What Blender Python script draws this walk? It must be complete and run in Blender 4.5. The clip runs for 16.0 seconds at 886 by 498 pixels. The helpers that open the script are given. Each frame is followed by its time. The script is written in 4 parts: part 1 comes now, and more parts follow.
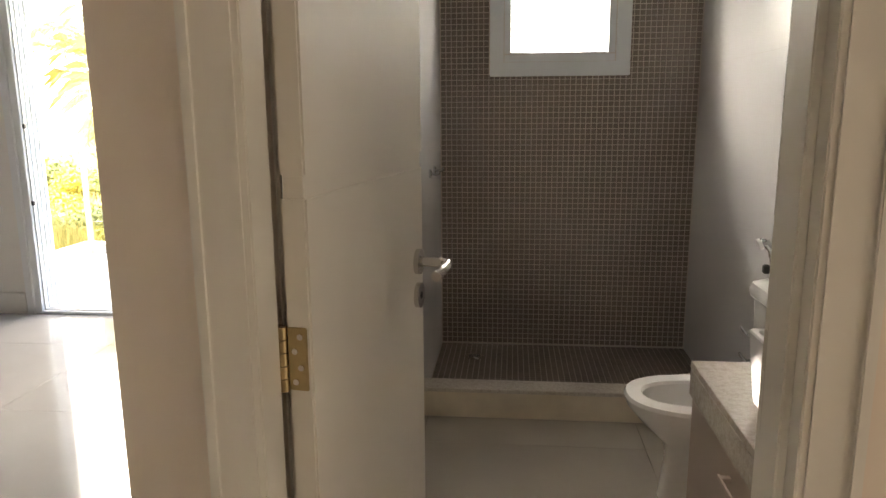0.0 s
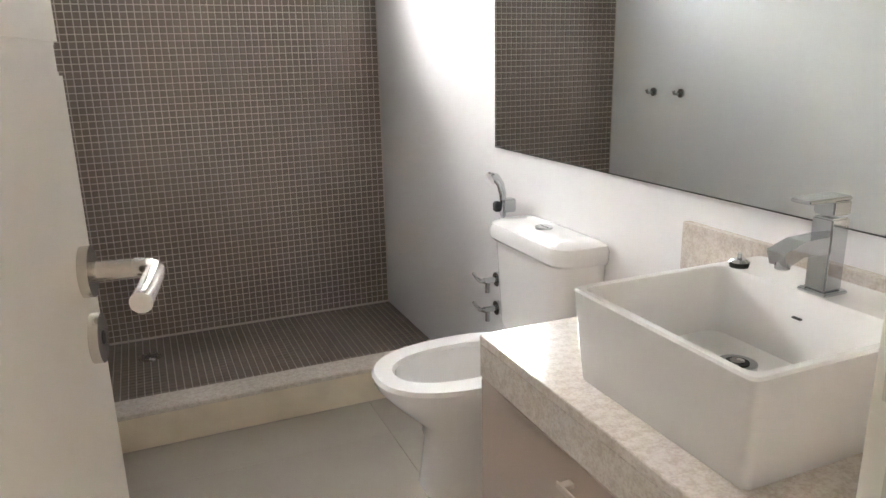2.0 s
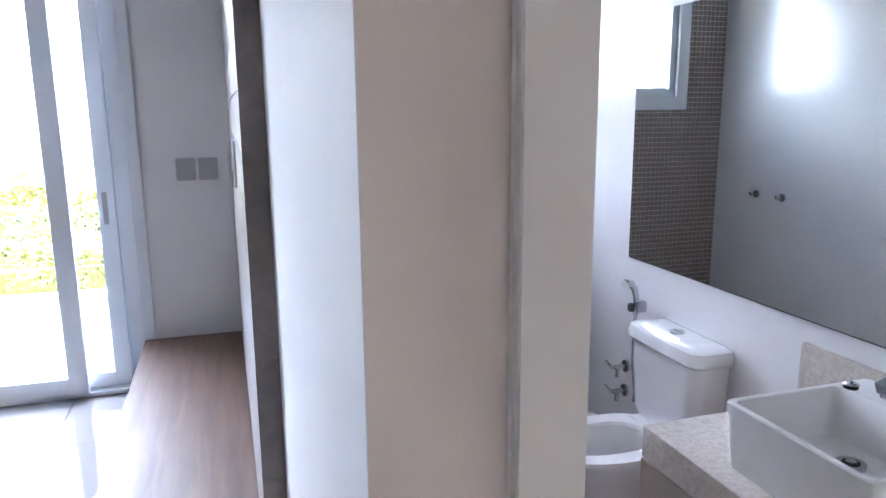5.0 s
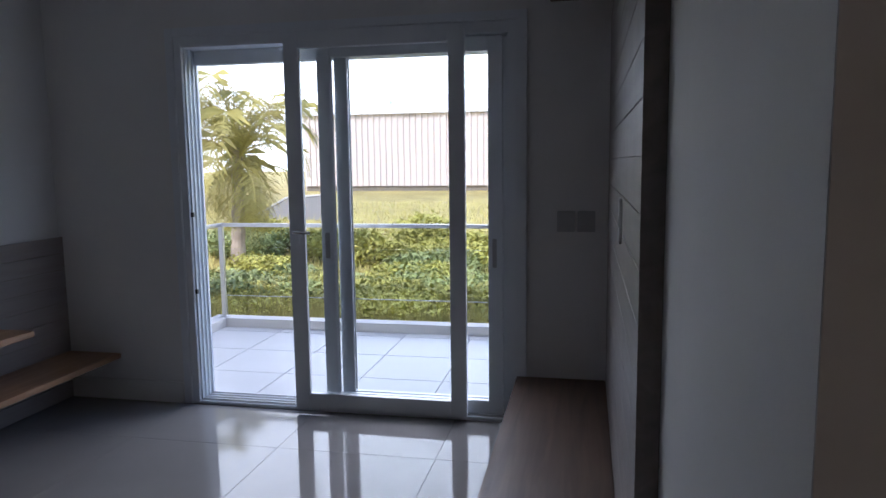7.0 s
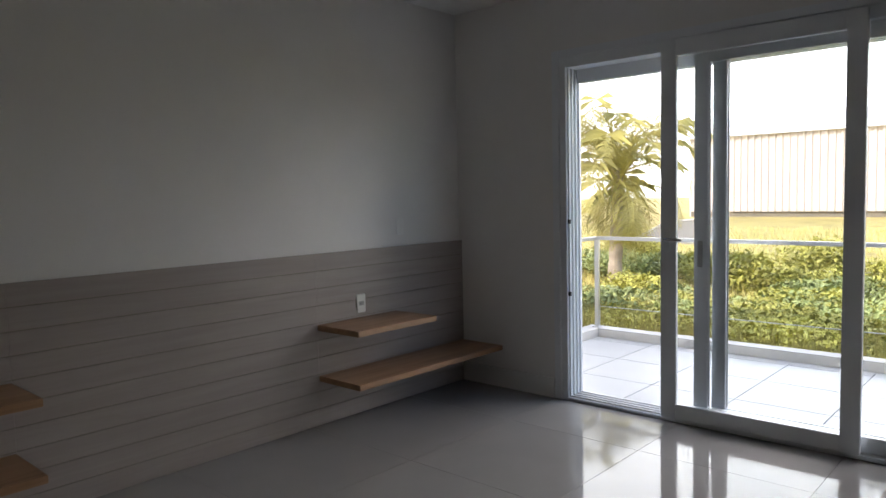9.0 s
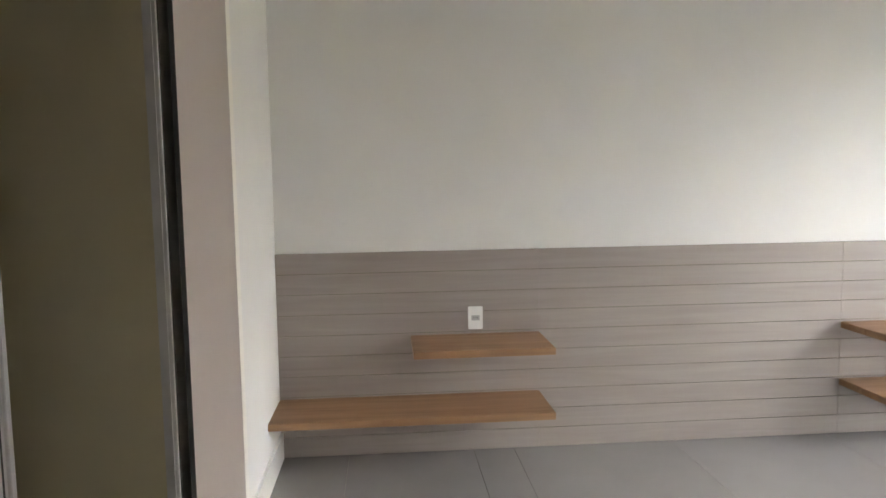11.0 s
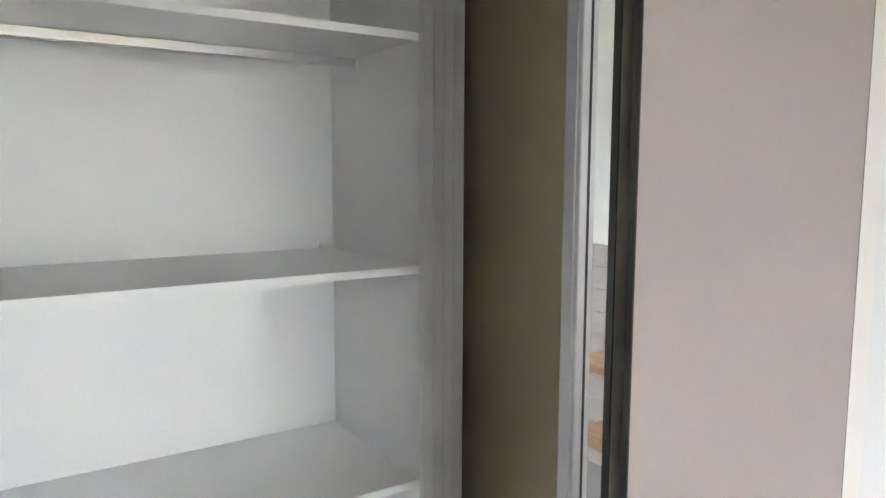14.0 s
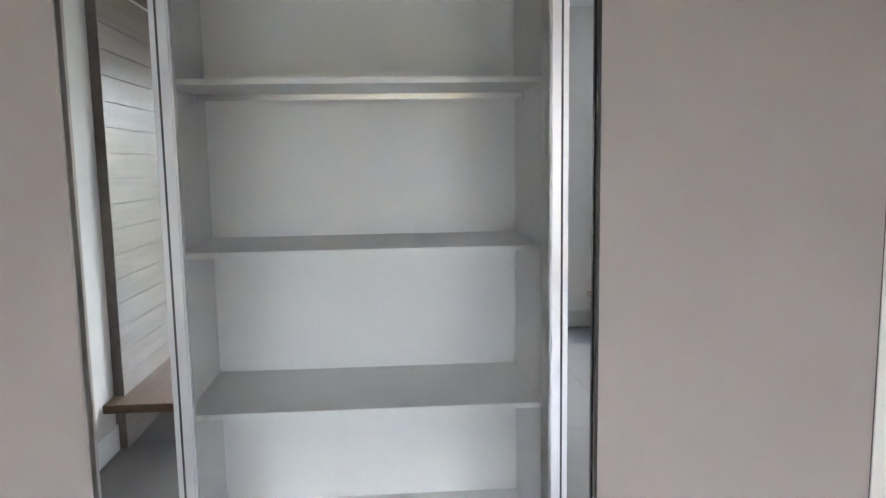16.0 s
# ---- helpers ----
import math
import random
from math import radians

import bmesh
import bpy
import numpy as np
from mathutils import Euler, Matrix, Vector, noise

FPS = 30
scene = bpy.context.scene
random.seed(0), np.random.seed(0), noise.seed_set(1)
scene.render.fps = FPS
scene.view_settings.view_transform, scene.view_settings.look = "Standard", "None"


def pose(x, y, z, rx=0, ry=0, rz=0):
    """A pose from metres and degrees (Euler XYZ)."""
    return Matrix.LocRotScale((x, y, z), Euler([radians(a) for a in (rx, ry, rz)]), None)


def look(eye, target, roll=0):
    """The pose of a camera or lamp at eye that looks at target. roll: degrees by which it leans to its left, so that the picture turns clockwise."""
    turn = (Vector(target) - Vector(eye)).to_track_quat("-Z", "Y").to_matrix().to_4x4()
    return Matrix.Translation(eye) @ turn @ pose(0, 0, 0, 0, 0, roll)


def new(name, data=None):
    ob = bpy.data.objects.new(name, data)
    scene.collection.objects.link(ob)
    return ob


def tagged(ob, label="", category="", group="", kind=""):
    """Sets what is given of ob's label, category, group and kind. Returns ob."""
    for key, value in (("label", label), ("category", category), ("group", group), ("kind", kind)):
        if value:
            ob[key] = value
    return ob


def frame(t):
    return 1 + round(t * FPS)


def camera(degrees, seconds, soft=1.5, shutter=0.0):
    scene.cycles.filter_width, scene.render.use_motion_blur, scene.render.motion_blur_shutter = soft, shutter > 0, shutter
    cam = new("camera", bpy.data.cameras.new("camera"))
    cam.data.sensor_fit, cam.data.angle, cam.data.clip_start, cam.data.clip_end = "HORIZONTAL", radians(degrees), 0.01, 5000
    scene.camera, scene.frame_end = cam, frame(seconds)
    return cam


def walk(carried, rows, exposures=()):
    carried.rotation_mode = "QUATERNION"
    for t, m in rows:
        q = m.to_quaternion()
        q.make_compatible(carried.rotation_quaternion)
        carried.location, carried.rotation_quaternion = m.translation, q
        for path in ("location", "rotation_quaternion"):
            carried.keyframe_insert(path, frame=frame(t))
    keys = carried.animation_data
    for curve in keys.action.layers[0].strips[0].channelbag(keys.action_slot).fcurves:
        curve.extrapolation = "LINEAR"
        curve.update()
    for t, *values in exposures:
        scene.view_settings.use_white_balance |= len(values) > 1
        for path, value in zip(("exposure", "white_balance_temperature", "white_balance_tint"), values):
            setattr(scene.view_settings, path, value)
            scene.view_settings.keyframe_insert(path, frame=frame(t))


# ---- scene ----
cam = camera(64.4, 16.0)
PATH = [
    (0, (-0.040, -0.907, 1.326), (-0.234, 1.046, 0.942), -0.40),
    (0.5, (-0.063, -0.674, 1.323), (0.020, 1.288, 0.945), -0.40),
    (1, (-0.114, -0.495, 1.313), (0.246, 1.435, 0.932), -0.60),
    (1.5, (-0.161, -0.356, 1.285), (0.445, 1.510, 0.895), -0.80),
    (2, (-0.159, -0.295, 1.230), (0.593, 1.481, 0.700), -1.20),
    (2.5, (-0.173, -0.293, 1.193), (0.648, 1.377, 0.461), -1.10),
    (3, (-0.225, -0.402, 1.243), (0.642, 1.215, 0.447), -1.00),
    (3.2, (-0.260, -0.475, 1.268), (0.616, 1.134, 0.467), -1.00),
    (5.3, (-0.654, -0.633, 1.571), (-0.186, 1.280, 1.221), -0.30),
    (5.5, (-0.669, -0.617, 1.587), (-0.284, 1.316, 1.249), -0.30),
    (6, (-0.688, -0.619, 1.577), (-0.551, 1.355, 1.285), -0.70),
    (6.5, (-0.709, -0.663, 1.573), (-0.840, 1.316, 1.313), -1.00),
    (7, (-0.699, -0.687, 1.566), (-1.098, 1.258, 1.321), -0.70),
    (7.5, (-0.685, -0.694, 1.568), (-1.323, 1.185, 1.324), -0.70),
    (8, (-0.656, -0.695, 1.561), (-1.544, 1.080, 1.318), -0.60),
    (8.2, (-0.661, -0.742, 1.516), (-1.637, 0.989, 1.297), -0.50),
    (10.3, (-0.435, -0.778, 1.425), (-2.280, -0.027, 1.252), -1.48),
    (10.5, (-0.432, -0.722, 1.475), (-2.331, -0.127, 1.280), -0.96),
    (11, (-0.421, -0.570, 1.457), (-2.406, -0.412, 1.272), -0.89),
    (11.5, (-0.574, -0.613, 1.461), (-2.551, -0.844, 1.264), -0.68),
    (12, (-0.797, -0.627, 1.448), (-2.674, -1.288, 1.249), 0.24),
    (12.5, (-0.983, -0.614, 1.510), (-2.683, -1.641, 1.275), 0.53),
    (13, (-1.247, -0.499, 1.473), (-2.662, -1.901, 1.291), 0.95),
    (13.5, (-1.481, -0.402, 1.465), (-2.718, -1.961, 1.264), 0.34),
    (14, (-1.654, -0.410, 1.453), (-2.746, -2.071, 1.231), 0.17),
    (14.5, (-1.800, -0.259, 1.453), (-2.649, -2.055, 1.223), -0.12),
    (15, (-1.904, -0.099, 1.427), (-2.434, -2.015, 1.208), -0.82),
    (15.5, (-1.923, 0.140, 1.447), (-2.236, -1.822, 1.217), -0.62),
    (16, (-2.038, 0.412, 1.499), (-2.172, -1.568, 1.255), -0.92),
]
# seconds, stops of exposure, white balance
EXPOSURES = [
    (0.0, 3.45, 7600, 13), (0.5, 4.45, 6600, 12), (1.0, 4.7, 6400, 12), (1.5, 4.55, 6500, 12), (3.2, 5.0, 6450, 13), (5.3, 3.55, 5150, 19), (6.5, 1.25, 5300, 19), (8.2, 0.9, 6000, 14), (10.3, 3.1, 6700, 13), (11.5, 3.75, 6500, 12), (12.0, 3.85, 6300, 12), (13.0, 4.4, 6200, 12), (14.5, 4.2, 6000, 13), (16.0, 3.75, 5900, 14),
]
walk(cam, [(t, look(eye, target, roll)) for t, eye, target, roll in PATH], EXPOSURES)

# ---- light ----
SUN_EL, SUN_AZ = radians(42), radians(200)
world = bpy.data.worlds.new("sky")
world.use_nodes = True
scene.world = world
nt = world.node_tree
sky = nt.nodes.new("ShaderNodeTexSky")
sky.sky_type, sky.sun_disc, sky.sun_elevation, sky.sun_rotation = "NISHITA", False, SUN_EL, SUN_AZ
sky.dust_density = 1.0
nt.nodes["Background"].inputs[1].default_value = 0.15
nt.links.new(sky.outputs[0], nt.nodes["Background"].inputs[0])
sun = new("sun", bpy.data.lights.new("sun", "SUN"))
sun.data.energy, sun.data.angle, sun.data.color = 2.2, radians(0.6), (1.0, 0.93, 0.82)
toward = Vector((math.sin(SUN_AZ) * math.cos(SUN_EL), math.cos(SUN_AZ) * math.cos(SUN_EL), math.sin(SUN_EL)))
sun.matrix_world = toward.to_track_quat("Z", "Y").to_matrix().to_4x4()



def daylight(name, eye, target, w, h, power, color):
    lamp = new(name, bpy.data.lights.new(name, "AREA"))
    lamp.data.shape, lamp.data.size, lamp.data.size_y, lamp.data.energy, lamp.data.color = "RECTANGLE", w, h, power, color
    lamp.matrix_world = look(eye, target)
    return lamp


# area lamps for the bright hazy sky before the balcony door and the bathroom window
daylight("balcony_daylight", (-2.2, 6.8, 4.25), (-2.2, 0.6, 1.0), 6.0, 2.2, 105, (1.0, 0.98, 0.96))
daylight("bathroom_daylight", (0.206, 3.80, 2.02), (0.206, 0, 1.75), 1.5, 1.2, 1.75, (1.0, 0.97, 0.93))

# unseen lamp added in an assumed opening to brighten the hall
daylight("hall_fill", (1.34, -0.62, 1.08), (-0.4, -0.55, 1.0), 0.72, 1.9, 0.5, (1.0, 0.91, 0.80))

# ---- plan, in metres ----
FLOOR_TOP = 0.0
CEIL = 2.82
WIN_Y = 3.402          # bedroom window wall, inner face
BED_L = -4.171         # bedroom wall behind the headboard
BED_R = -0.525         # bedroom wall behind the panelling
DOOR_Y0, DOOR_Y1 = -0.122, -0.014  # bathroom front wall
BATH_L, BATH_R, TILE_Y = -0.46, 0.959, 3.10
CLOSET_Y = -1.16       # front of the closet
OPEN_L, OPEN_R = -0.349, 0.297    # bathroom doorway


# ---- materials ----
def mat(name, color, rough=0.5, metal=0.0, vary=0.06, scale=6.0, bump=0.0, bump_scale=200.0, coat=0.0, rand=0.0, spec=0.5):
    m = bpy.data.materials.new(name)
    m.use_nodes = True
    n, l = m.node_tree.nodes, m.node_tree.links
    b = n["Principled BSDF"]
    b.inputs["Roughness"].default_value, b.inputs["Metallic"].default_value = rough, metal
    b.inputs["Coat Weight"].default_value = coat
    b.inputs["Specular IOR Level"].default_value = spec
    tc = n.new("ShaderNodeTexCoord")
    big = n.new("ShaderNodeTexNoise")
    big.inputs["Scale"].default_value, big.inputs["Detail"].default_value = scale, 6
    l.new(tc.outputs["Object"], big.inputs["Vector"])
    mr = n.new("ShaderNodeMapRange")
    mr.inputs["To Min"].default_value, mr.inputs["To Max"].default_value = 1 - vary, 1 + vary
    mr.inputs["From Min"].default_value, mr.inputs["From Max"].default_value = 0.25, 0.75
    l.new(big.outputs["Fac"], mr.inputs["Value"])
    hsv = n.new("ShaderNodeHueSaturation")
    hsv.inputs["Color"].default_value = (*color, 1)
    value = mr.outputs["Result"]
    if rand:
        oi = n.new("ShaderNodeObjectInfo")
        geo = n.new("ShaderNodeNewGeometry")
        add = n.new("ShaderNodeMath")
        add.operation = "ADD"
        l.new(oi.outputs["Random"], add.inputs[0])
        l.new(geo.outputs["Random Per Island"], add.inputs[1])
        r2 = n.new("ShaderNodeMapRange")
        r2.inputs["From Max"].default_value = 2.0
        r2.inputs["To Min"].default_value, r2.inputs["To Max"].default_value = 1 - rand, 1 + rand
        l.new(add.outputs[0], r2.inputs["Value"])
        mul = n.new("ShaderNodeMath")
        mul.operation = "MULTIPLY"
        l.new(value, mul.inputs[0])
        l.new(r2.outputs["Result"], mul.inputs[1])
        value = mul.outputs[0]
    l.new(value, hsv.inputs["Value"])
    l.new(hsv.outputs["Color"], b.inputs["Base Color"])
    if bump:
        fine = n.new("ShaderNodeTexNoise")
        fine.inputs["Scale"].default_value, fine.inputs["Detail"].default_value = bump_scale, 4
        l.new(tc.outputs["Object"], fine.inputs["Vector"])
        bp = n.new("ShaderNodeBump")
        bp.inputs["Strength"].default_value, bp.inputs["Distance"].default_value = bump, 0.002
        l.new(fine.outputs["Fac"], bp.inputs["Height"])
        l.new(bp.outputs["Normal"], b.inputs["Normal"])
        rr = n.new("ShaderNodeMapRange")
        rr.inputs["To Min"].default_value, rr.inputs["To Max"].default_value = max(0.02, rough - 0.06), min(1, rough + 0.06)
        l.new(big.outputs["Fac"], rr.inputs["Value"])
        l.new(rr.outputs["Result"], b.inputs["Roughness"])
    return m


def wood(name, dark, light, along, rough=0.4, scale=1.0, rand=0.0):
    """Wood with its grain along an axis (0, 1 or 2)."""
    m = mat(name, light, rough, bump=0.15, bump_scale=60)
    n, l = m.node_tree.nodes, m.node_tree.links
    b = n["Principled BSDF"]
    tc = n.new("ShaderNodeTexCoord")
    mp = n.new("ShaderNodeMapping")
    s = [22.0 * scale] * 3
    s[along] = 1.3 * scale
    mp.inputs["Scale"].default_value = s
    l.new(tc.outputs["Object"], mp.inputs["Vector"])
    nz = n.new("ShaderNodeTexNoise")
    nz.inputs["Scale"].default_value, nz.inputs["Detail"].default_value, nz.inputs["Distortion"].default_value = 1.0, 8, 0.7
    l.new(mp.outputs[0], nz.inputs["Vector"])
    ramp = n.new("ShaderNodeValToRGB")
    ramp.color_ramp.elements[0].position, ramp.color_ramp.elements[1].position = 0.3, 0.7
    ramp.color_ramp.elements[0].color, ramp.color_ramp.elements[1].color = (*dark, 1), (*light, 1)
    l.new(nz.outputs["Fac"], ramp.inputs[0])
    l.new(ramp.outputs[0], b.inputs["Base Color"])
    return m


def leafy(name, color, vary=0.5):
    m = mat(name, color, 0.6, vary=0.25, scale=1.2, rand=vary)
    return m


def speckled(name, base, dots, rough):
    m = mat(name, base, rough, vary=0.1, scale=9)
    n, l = m.node_tree.nodes, m.node_tree.links
    b = n["Principled BSDF"]
    tc = n.new("ShaderNodeTexCoord")
    v = n.new("ShaderNodeTexNoise")
    v.inputs["Scale"].default_value, v.inputs["Detail"].default_value = 190, 8
    l.new(tc.outputs["Object"], v.inputs["Vector"])
    v2 = n.new("ShaderNodeTexNoise")
    v2.inputs["Scale"].default_value, v2.inputs["Detail"].default_value = 60, 5
    l.new(tc.outputs["Object"], v2.inputs["Vector"])
    ad = n.new("ShaderNodeMath")
    ad.operation = "ADD"
    l.new(v.outputs["Fac"], ad.inputs[0])
    l.new(v2.outputs["Fac"], ad.inputs[1])
    r = n.new("ShaderNodeValToRGB")
    r.color_ramp.elements[0].position, r.color_ramp.elements[1].position = 0.40, 0.58
    hf = n.new("ShaderNodeMath")
    hf.operation, hf.inputs[1].default_value = "MULTIPLY", 0.5
    l.new(ad.outputs[0], hf.inputs[0])
    r.color_ramp.elements[0].color, r.color_ramp.elements[1].color = (*dots, 1), (*base, 1)
    l.new(hf.outputs[0], r.inputs[0])
    l.new(r.outputs[0], b.inputs["Base Color"])
    return m


M_WALL = mat("wall_paint", (0.76, 0.75, 0.73), 0.7, vary=0.03, scale=2.5, bump=0.12, bump_scale=260)
M_HALL = mat("hall_paint", (0.80, 0.71, 0.62), 0.55, vary=0.03, scale=2.5, bump=0.10, bump_scale=260)
M_BATHWALL = mat("bath_wall_tile", (0.80, 0.79, 0.78), 0.22, vary=0.02, scale=2.0, bump=0.03, bump_scale=40)
M_CEIL = mat("ceiling_paint", (0.80, 0.80, 0.79), 0.8, vary=0.02, scale=2, bump=0.08, bump_scale=200)
M_FLOOR = mat("porcelain_floor", (0.245, 0.235, 0.225), 0.055, vary=0.04, scale=3.5, bump=0.03, bump_scale=25, rand=0.02)
M_BATHFLOOR = mat("bathroom_porcelain", (0.44, 0.40, 0.34), 0.06, vary=0.04, scale=3.5, bump=0.03, bump_scale=25, rand=0.02)
M_GROUT = mat("floor_grout", (0.33, 0.31, 0.28), 0.8, vary=0.06, scale=20)
M_MOSAIC = mat("mosaic_glass", (0.26, 0.215, 0.19), 0.17, vary=0.10, scale=3, rand=0.14, bump=0.05, bump_scale=90)
M_MGROUT = mat("mosaic_grout", (0.66, 0.60, 0.54), 0.8, vary=0.06, scale=8)
M_TGROUT = mat("tray_grout", (0.40, 0.35, 0.31), 0.8, vary=0.08, scale=8)
M_LACQ = mat("white_lacquer", (0.78, 0.75, 0.69), 0.32, vary=0.02, scale=3, bump=0.06, bump_scale=60)
M_PVC = mat("white_pvc", (0.74, 0.77, 0.80), 0.35, vary=0.02, scale=5, bump=0.02, bump_scale=80)
M_CERAMIC = mat("white_ceramic", (0.84, 0.83, 0.81), 0.07, vary=0.01, scale=4, coat=0.4)
M_WATER = mat("water", (0.55, 0.56, 0.55), 0.02, vary=0.02, scale=5)
M_STONE = speckled("pale_granite", (0.66, 0.61, 0.55), (0.53, 0.47, 0.40), 0.12)
M_SILL = mat("cream_marble", (0.72, 0.64, 0.51), 0.18, vary=0.12, scale=7, bump=0.03, bump_scale=30)
M_TAUPE = mat("taupe_laminate", (0.40, 0.345, 0.315), 0.42, vary=0.03, scale=2, bump=0.05, bump_scale=120)
M_CAB = mat("beige_laminate", (0.46, 0.37, 0.31), 0.38, vary=0.03, scale=3, bump=0.04, bump_scale=120)
M_PANEL = wood("taupe_oak_panel", (0.29, 0.25, 0.23), (0.34, 0.30, 0.275), 1, 0.45)
M_PANEL_D = wood("brown_oak_panel", (0.17, 0.145, 0.13), (0.23, 0.195, 0.175), 1, 0.42)
M_OAK = wood("oak_shelf", (0.25, 0.135, 0.065), (0.37, 0.215, 0.115), 1, 0.4)
# darker than the shelf oak: the bench's backlit look is in the colour
M_BENCH = wood("oak_bench_backlit", (0.10, 0.062, 0.040), (0.165, 0.102, 0.066), 1, 0.5)
M_WHITELAM = mat("white_laminate", (0.82, 0.82, 0.80), 0.4, vary=0.015, scale=3, bump=0.03, bump_scale=140)
M_OLIVE = mat("closet_side_laminate", (0.58, 0.51, 0.34), 0.5, vary=0.03, scale=3, bump=0.04, bump_scale=120)
M_ALU = mat("brushed_aluminium", (0.60, 0.60, 0.61), 0.34, 0.9, vary=0.0, scale=5)
M_STEEL = mat("brushed_steel", (0.62, 0.60, 0.57), 0.26, 1.0, vary=0.04, scale=14, bump=0.05, bump_scale=240)
M_CHROME = mat("chrome", (0.58, 0.60, 0.61), 0.10, 1.0, vary=0.02, scale=9)
M_STRIKE = mat("satin_strike_steel", (0.62, 0.58, 0.52), 0.42, 0.35, vary=0.05, scale=30, bump=0.04, bump_scale=200)
M_HANDLE = mat("beige_handle_lacquer", (0.52, 0.43, 0.37), 0.35, vary=0.03, scale=9)
M_BRASS = mat("aged_brass", (0.46, 0.36, 0.20), 0.30, 1.0, vary=0.12, scale=40, bump=0.1, bump_scale=150)
M_MIRROR = mat("mirror_glass", (0.86, 0.89, 0.87), 0.004, 1.0, vary=0.004, scale=2)
# near black for rubber parts, also for the dark of holes and grooves
M_DARK = mat("dark_rubber_and_gaps", (0.03, 0.03, 0.03), 0.6, vary=0.1, scale=20)
M_PLASTIC = mat("white_plastic", (0.78, 0.78, 0.76), 0.35, vary=0.015, scale=10)
M_PLATE = mat("grey_plate", (0.42, 0.42, 0.42), 0.4, vary=0.03, scale=10)
M_BALC = mat("balcony_tile", (0.46, 0.46, 0.46), 0.4, vary=0.05, scale=3, bump=0.08, bump_scale=90, rand=0.04)
M_CONC = mat("pale_render", (0.55, 0.53, 0.50), 0.8, vary=0.08, scale=2, bump=0.15, bump_scale=60)
# concrete darkened so that the garden wall's shade sits in the colour
M_WING = mat("shaded_concrete", (0.24, 0.23, 0.22), 0.85, vary=0.1, scale=0.6)
M_SHED = mat("painted_sheet_steel", (0.60, 0.51, 0.45), 0.5, vary=0.05, scale=0.6, rand=0.02)
M_SHEDROOF = mat("white_sheet_steel", (0.72, 0.72, 0.72), 0.45, vary=0.04, scale=0.5)
# dark brown that puts shade into the gaps of shed and headboard
M_SHADOWGAP = mat("shadow_gap_brown", (0.20, 0.17, 0.13), 0.9, vary=0.1, scale=1)
M_GRASS = mat("dry_lawn", (0.42, 0.33, 0.10), 0.9, vary=0.35, scale=0.8, bump=0.6, bump_scale=14)
M_LEAF = leafy("hedge_leaves", (0.46, 0.43, 0.09))
M_LEAF2 = leafy("shrub_leaves", (0.30, 0.34, 0.12))
M_BLADE = leafy("grass_blades", (0.42, 0.37, 0.12))
M_FROND = leafy("palm_leaflets", (0.48, 0.42, 0.13), 0.35)
M_TRUNK = mat("palm_trunk", (0.40, 0.32, 0.24), 0.9, vary=0.3, scale=6, bump=0.6, bump_scale=22)
M_BRANCH = mat("twigs", (0.14, 0.10, 0.06), 0.9, vary=0.2, scale=9)


def glass_mat(name, tint):
    m = bpy.data.materials.new(name)
    m.use_nodes = True
    b = m.node_tree.nodes["Principled BSDF"]
    b.inputs["Base Color"].default_value = (*tint, 1)
    b.inputs["Roughness"].default_value = 0.0
    b.inputs["Transmission Weight"].default_value = 1.0
    b.inputs["IOR"].default_value = 1.12
    return m


M_GLASS = glass_mat("window_glass", (0.97, 0.98, 0.98))


# ---- mesh helpers ----
def empty(name, x=0, y=0, z=0):
    ob = new(name)
    ob.location = (x, y, z)
    return ob


def part(name, bm, material, parent=None, label="", smooth=False, category="", kind="", group=""):
    me = bpy.data.meshes.new(name)
    bmesh.ops.recalc_face_normals(bm, faces=bm.faces)
    bm.to_mesh(me)
    bm.free()
    me.materials.append(material)
    if smooth:
        me.shade_smooth()
        me.set_sharp_from_angle(angle=radians(35))
    ob = new(name, me)
    if parent:
        ob.parent = parent
    return tagged(ob, label, category, group, kind)


def box(x0, x1, y0, y1, z0, z1, bevel=0.0, seg=2, bm=None):
    out = bm or bmesh.new()
    r = bmesh.ops.create_cube(out, size=1)
    bmesh.ops.scale(out, vec=(x1 - x0, y1 - y0, z1 - z0), verts=r["verts"])
    bmesh.ops.translate(out, vec=((x0 + x1) / 2, (y0 + y1) / 2, (z0 + z1) / 2), verts=r["verts"])
    if bevel:
        edges = list({e for v in r["verts"] for e in v.link_edges})
        bmesh.ops.bevel(out, geom=edges, offset=bevel, segments=seg, affect="EDGES", clamp_overlap=True)
    return out


def rod(p, q, r, bm=None, n=16, r2=None):
    out = bm or bmesh.new()
    a, b = Vector(p), Vector(q)
    m = Matrix.Translation((a + b) / 2) @ (b - a).to_track_quat("Z", "Y").to_matrix().to_4x4()
    bmesh.ops.create_cone(out, cap_ends=True, segments=n, radius1=r, radius2=r if r2 is None else r2, depth=(b - a).length, matrix=m)
    return out


def tube(points, radii, n=14, bm=None):
    """A round bar that follows points."""
    out = bm or bmesh.new()
    rings = []
    pts = [Vector(p) for p in points]
    if not hasattr(radii, "__len__"):
        radii = [radii] * len(pts)
    for i, p in enumerate(pts):
        d = (pts[min(i + 1, len(pts) - 1)] - pts[max(i - 1, 0)]).normalized()
        q = d.to_track_quat("Z", "Y")
        rings.append([out.verts.new(p + q @ Vector((math.cos(2 * math.pi * k / n) * radii[i], math.sin(2 * math.pi * k / n) * radii[i], 0))) for k in range(n)])
    for a, b in zip(rings, rings[1:]):
        for k in range(n):
            out.faces.new((a[k], a[(k + 1) % n], b[(k + 1) % n], b[k]))
    out.faces.new(rings[0][::-1])
    out.faces.new(rings[-1])
    return out


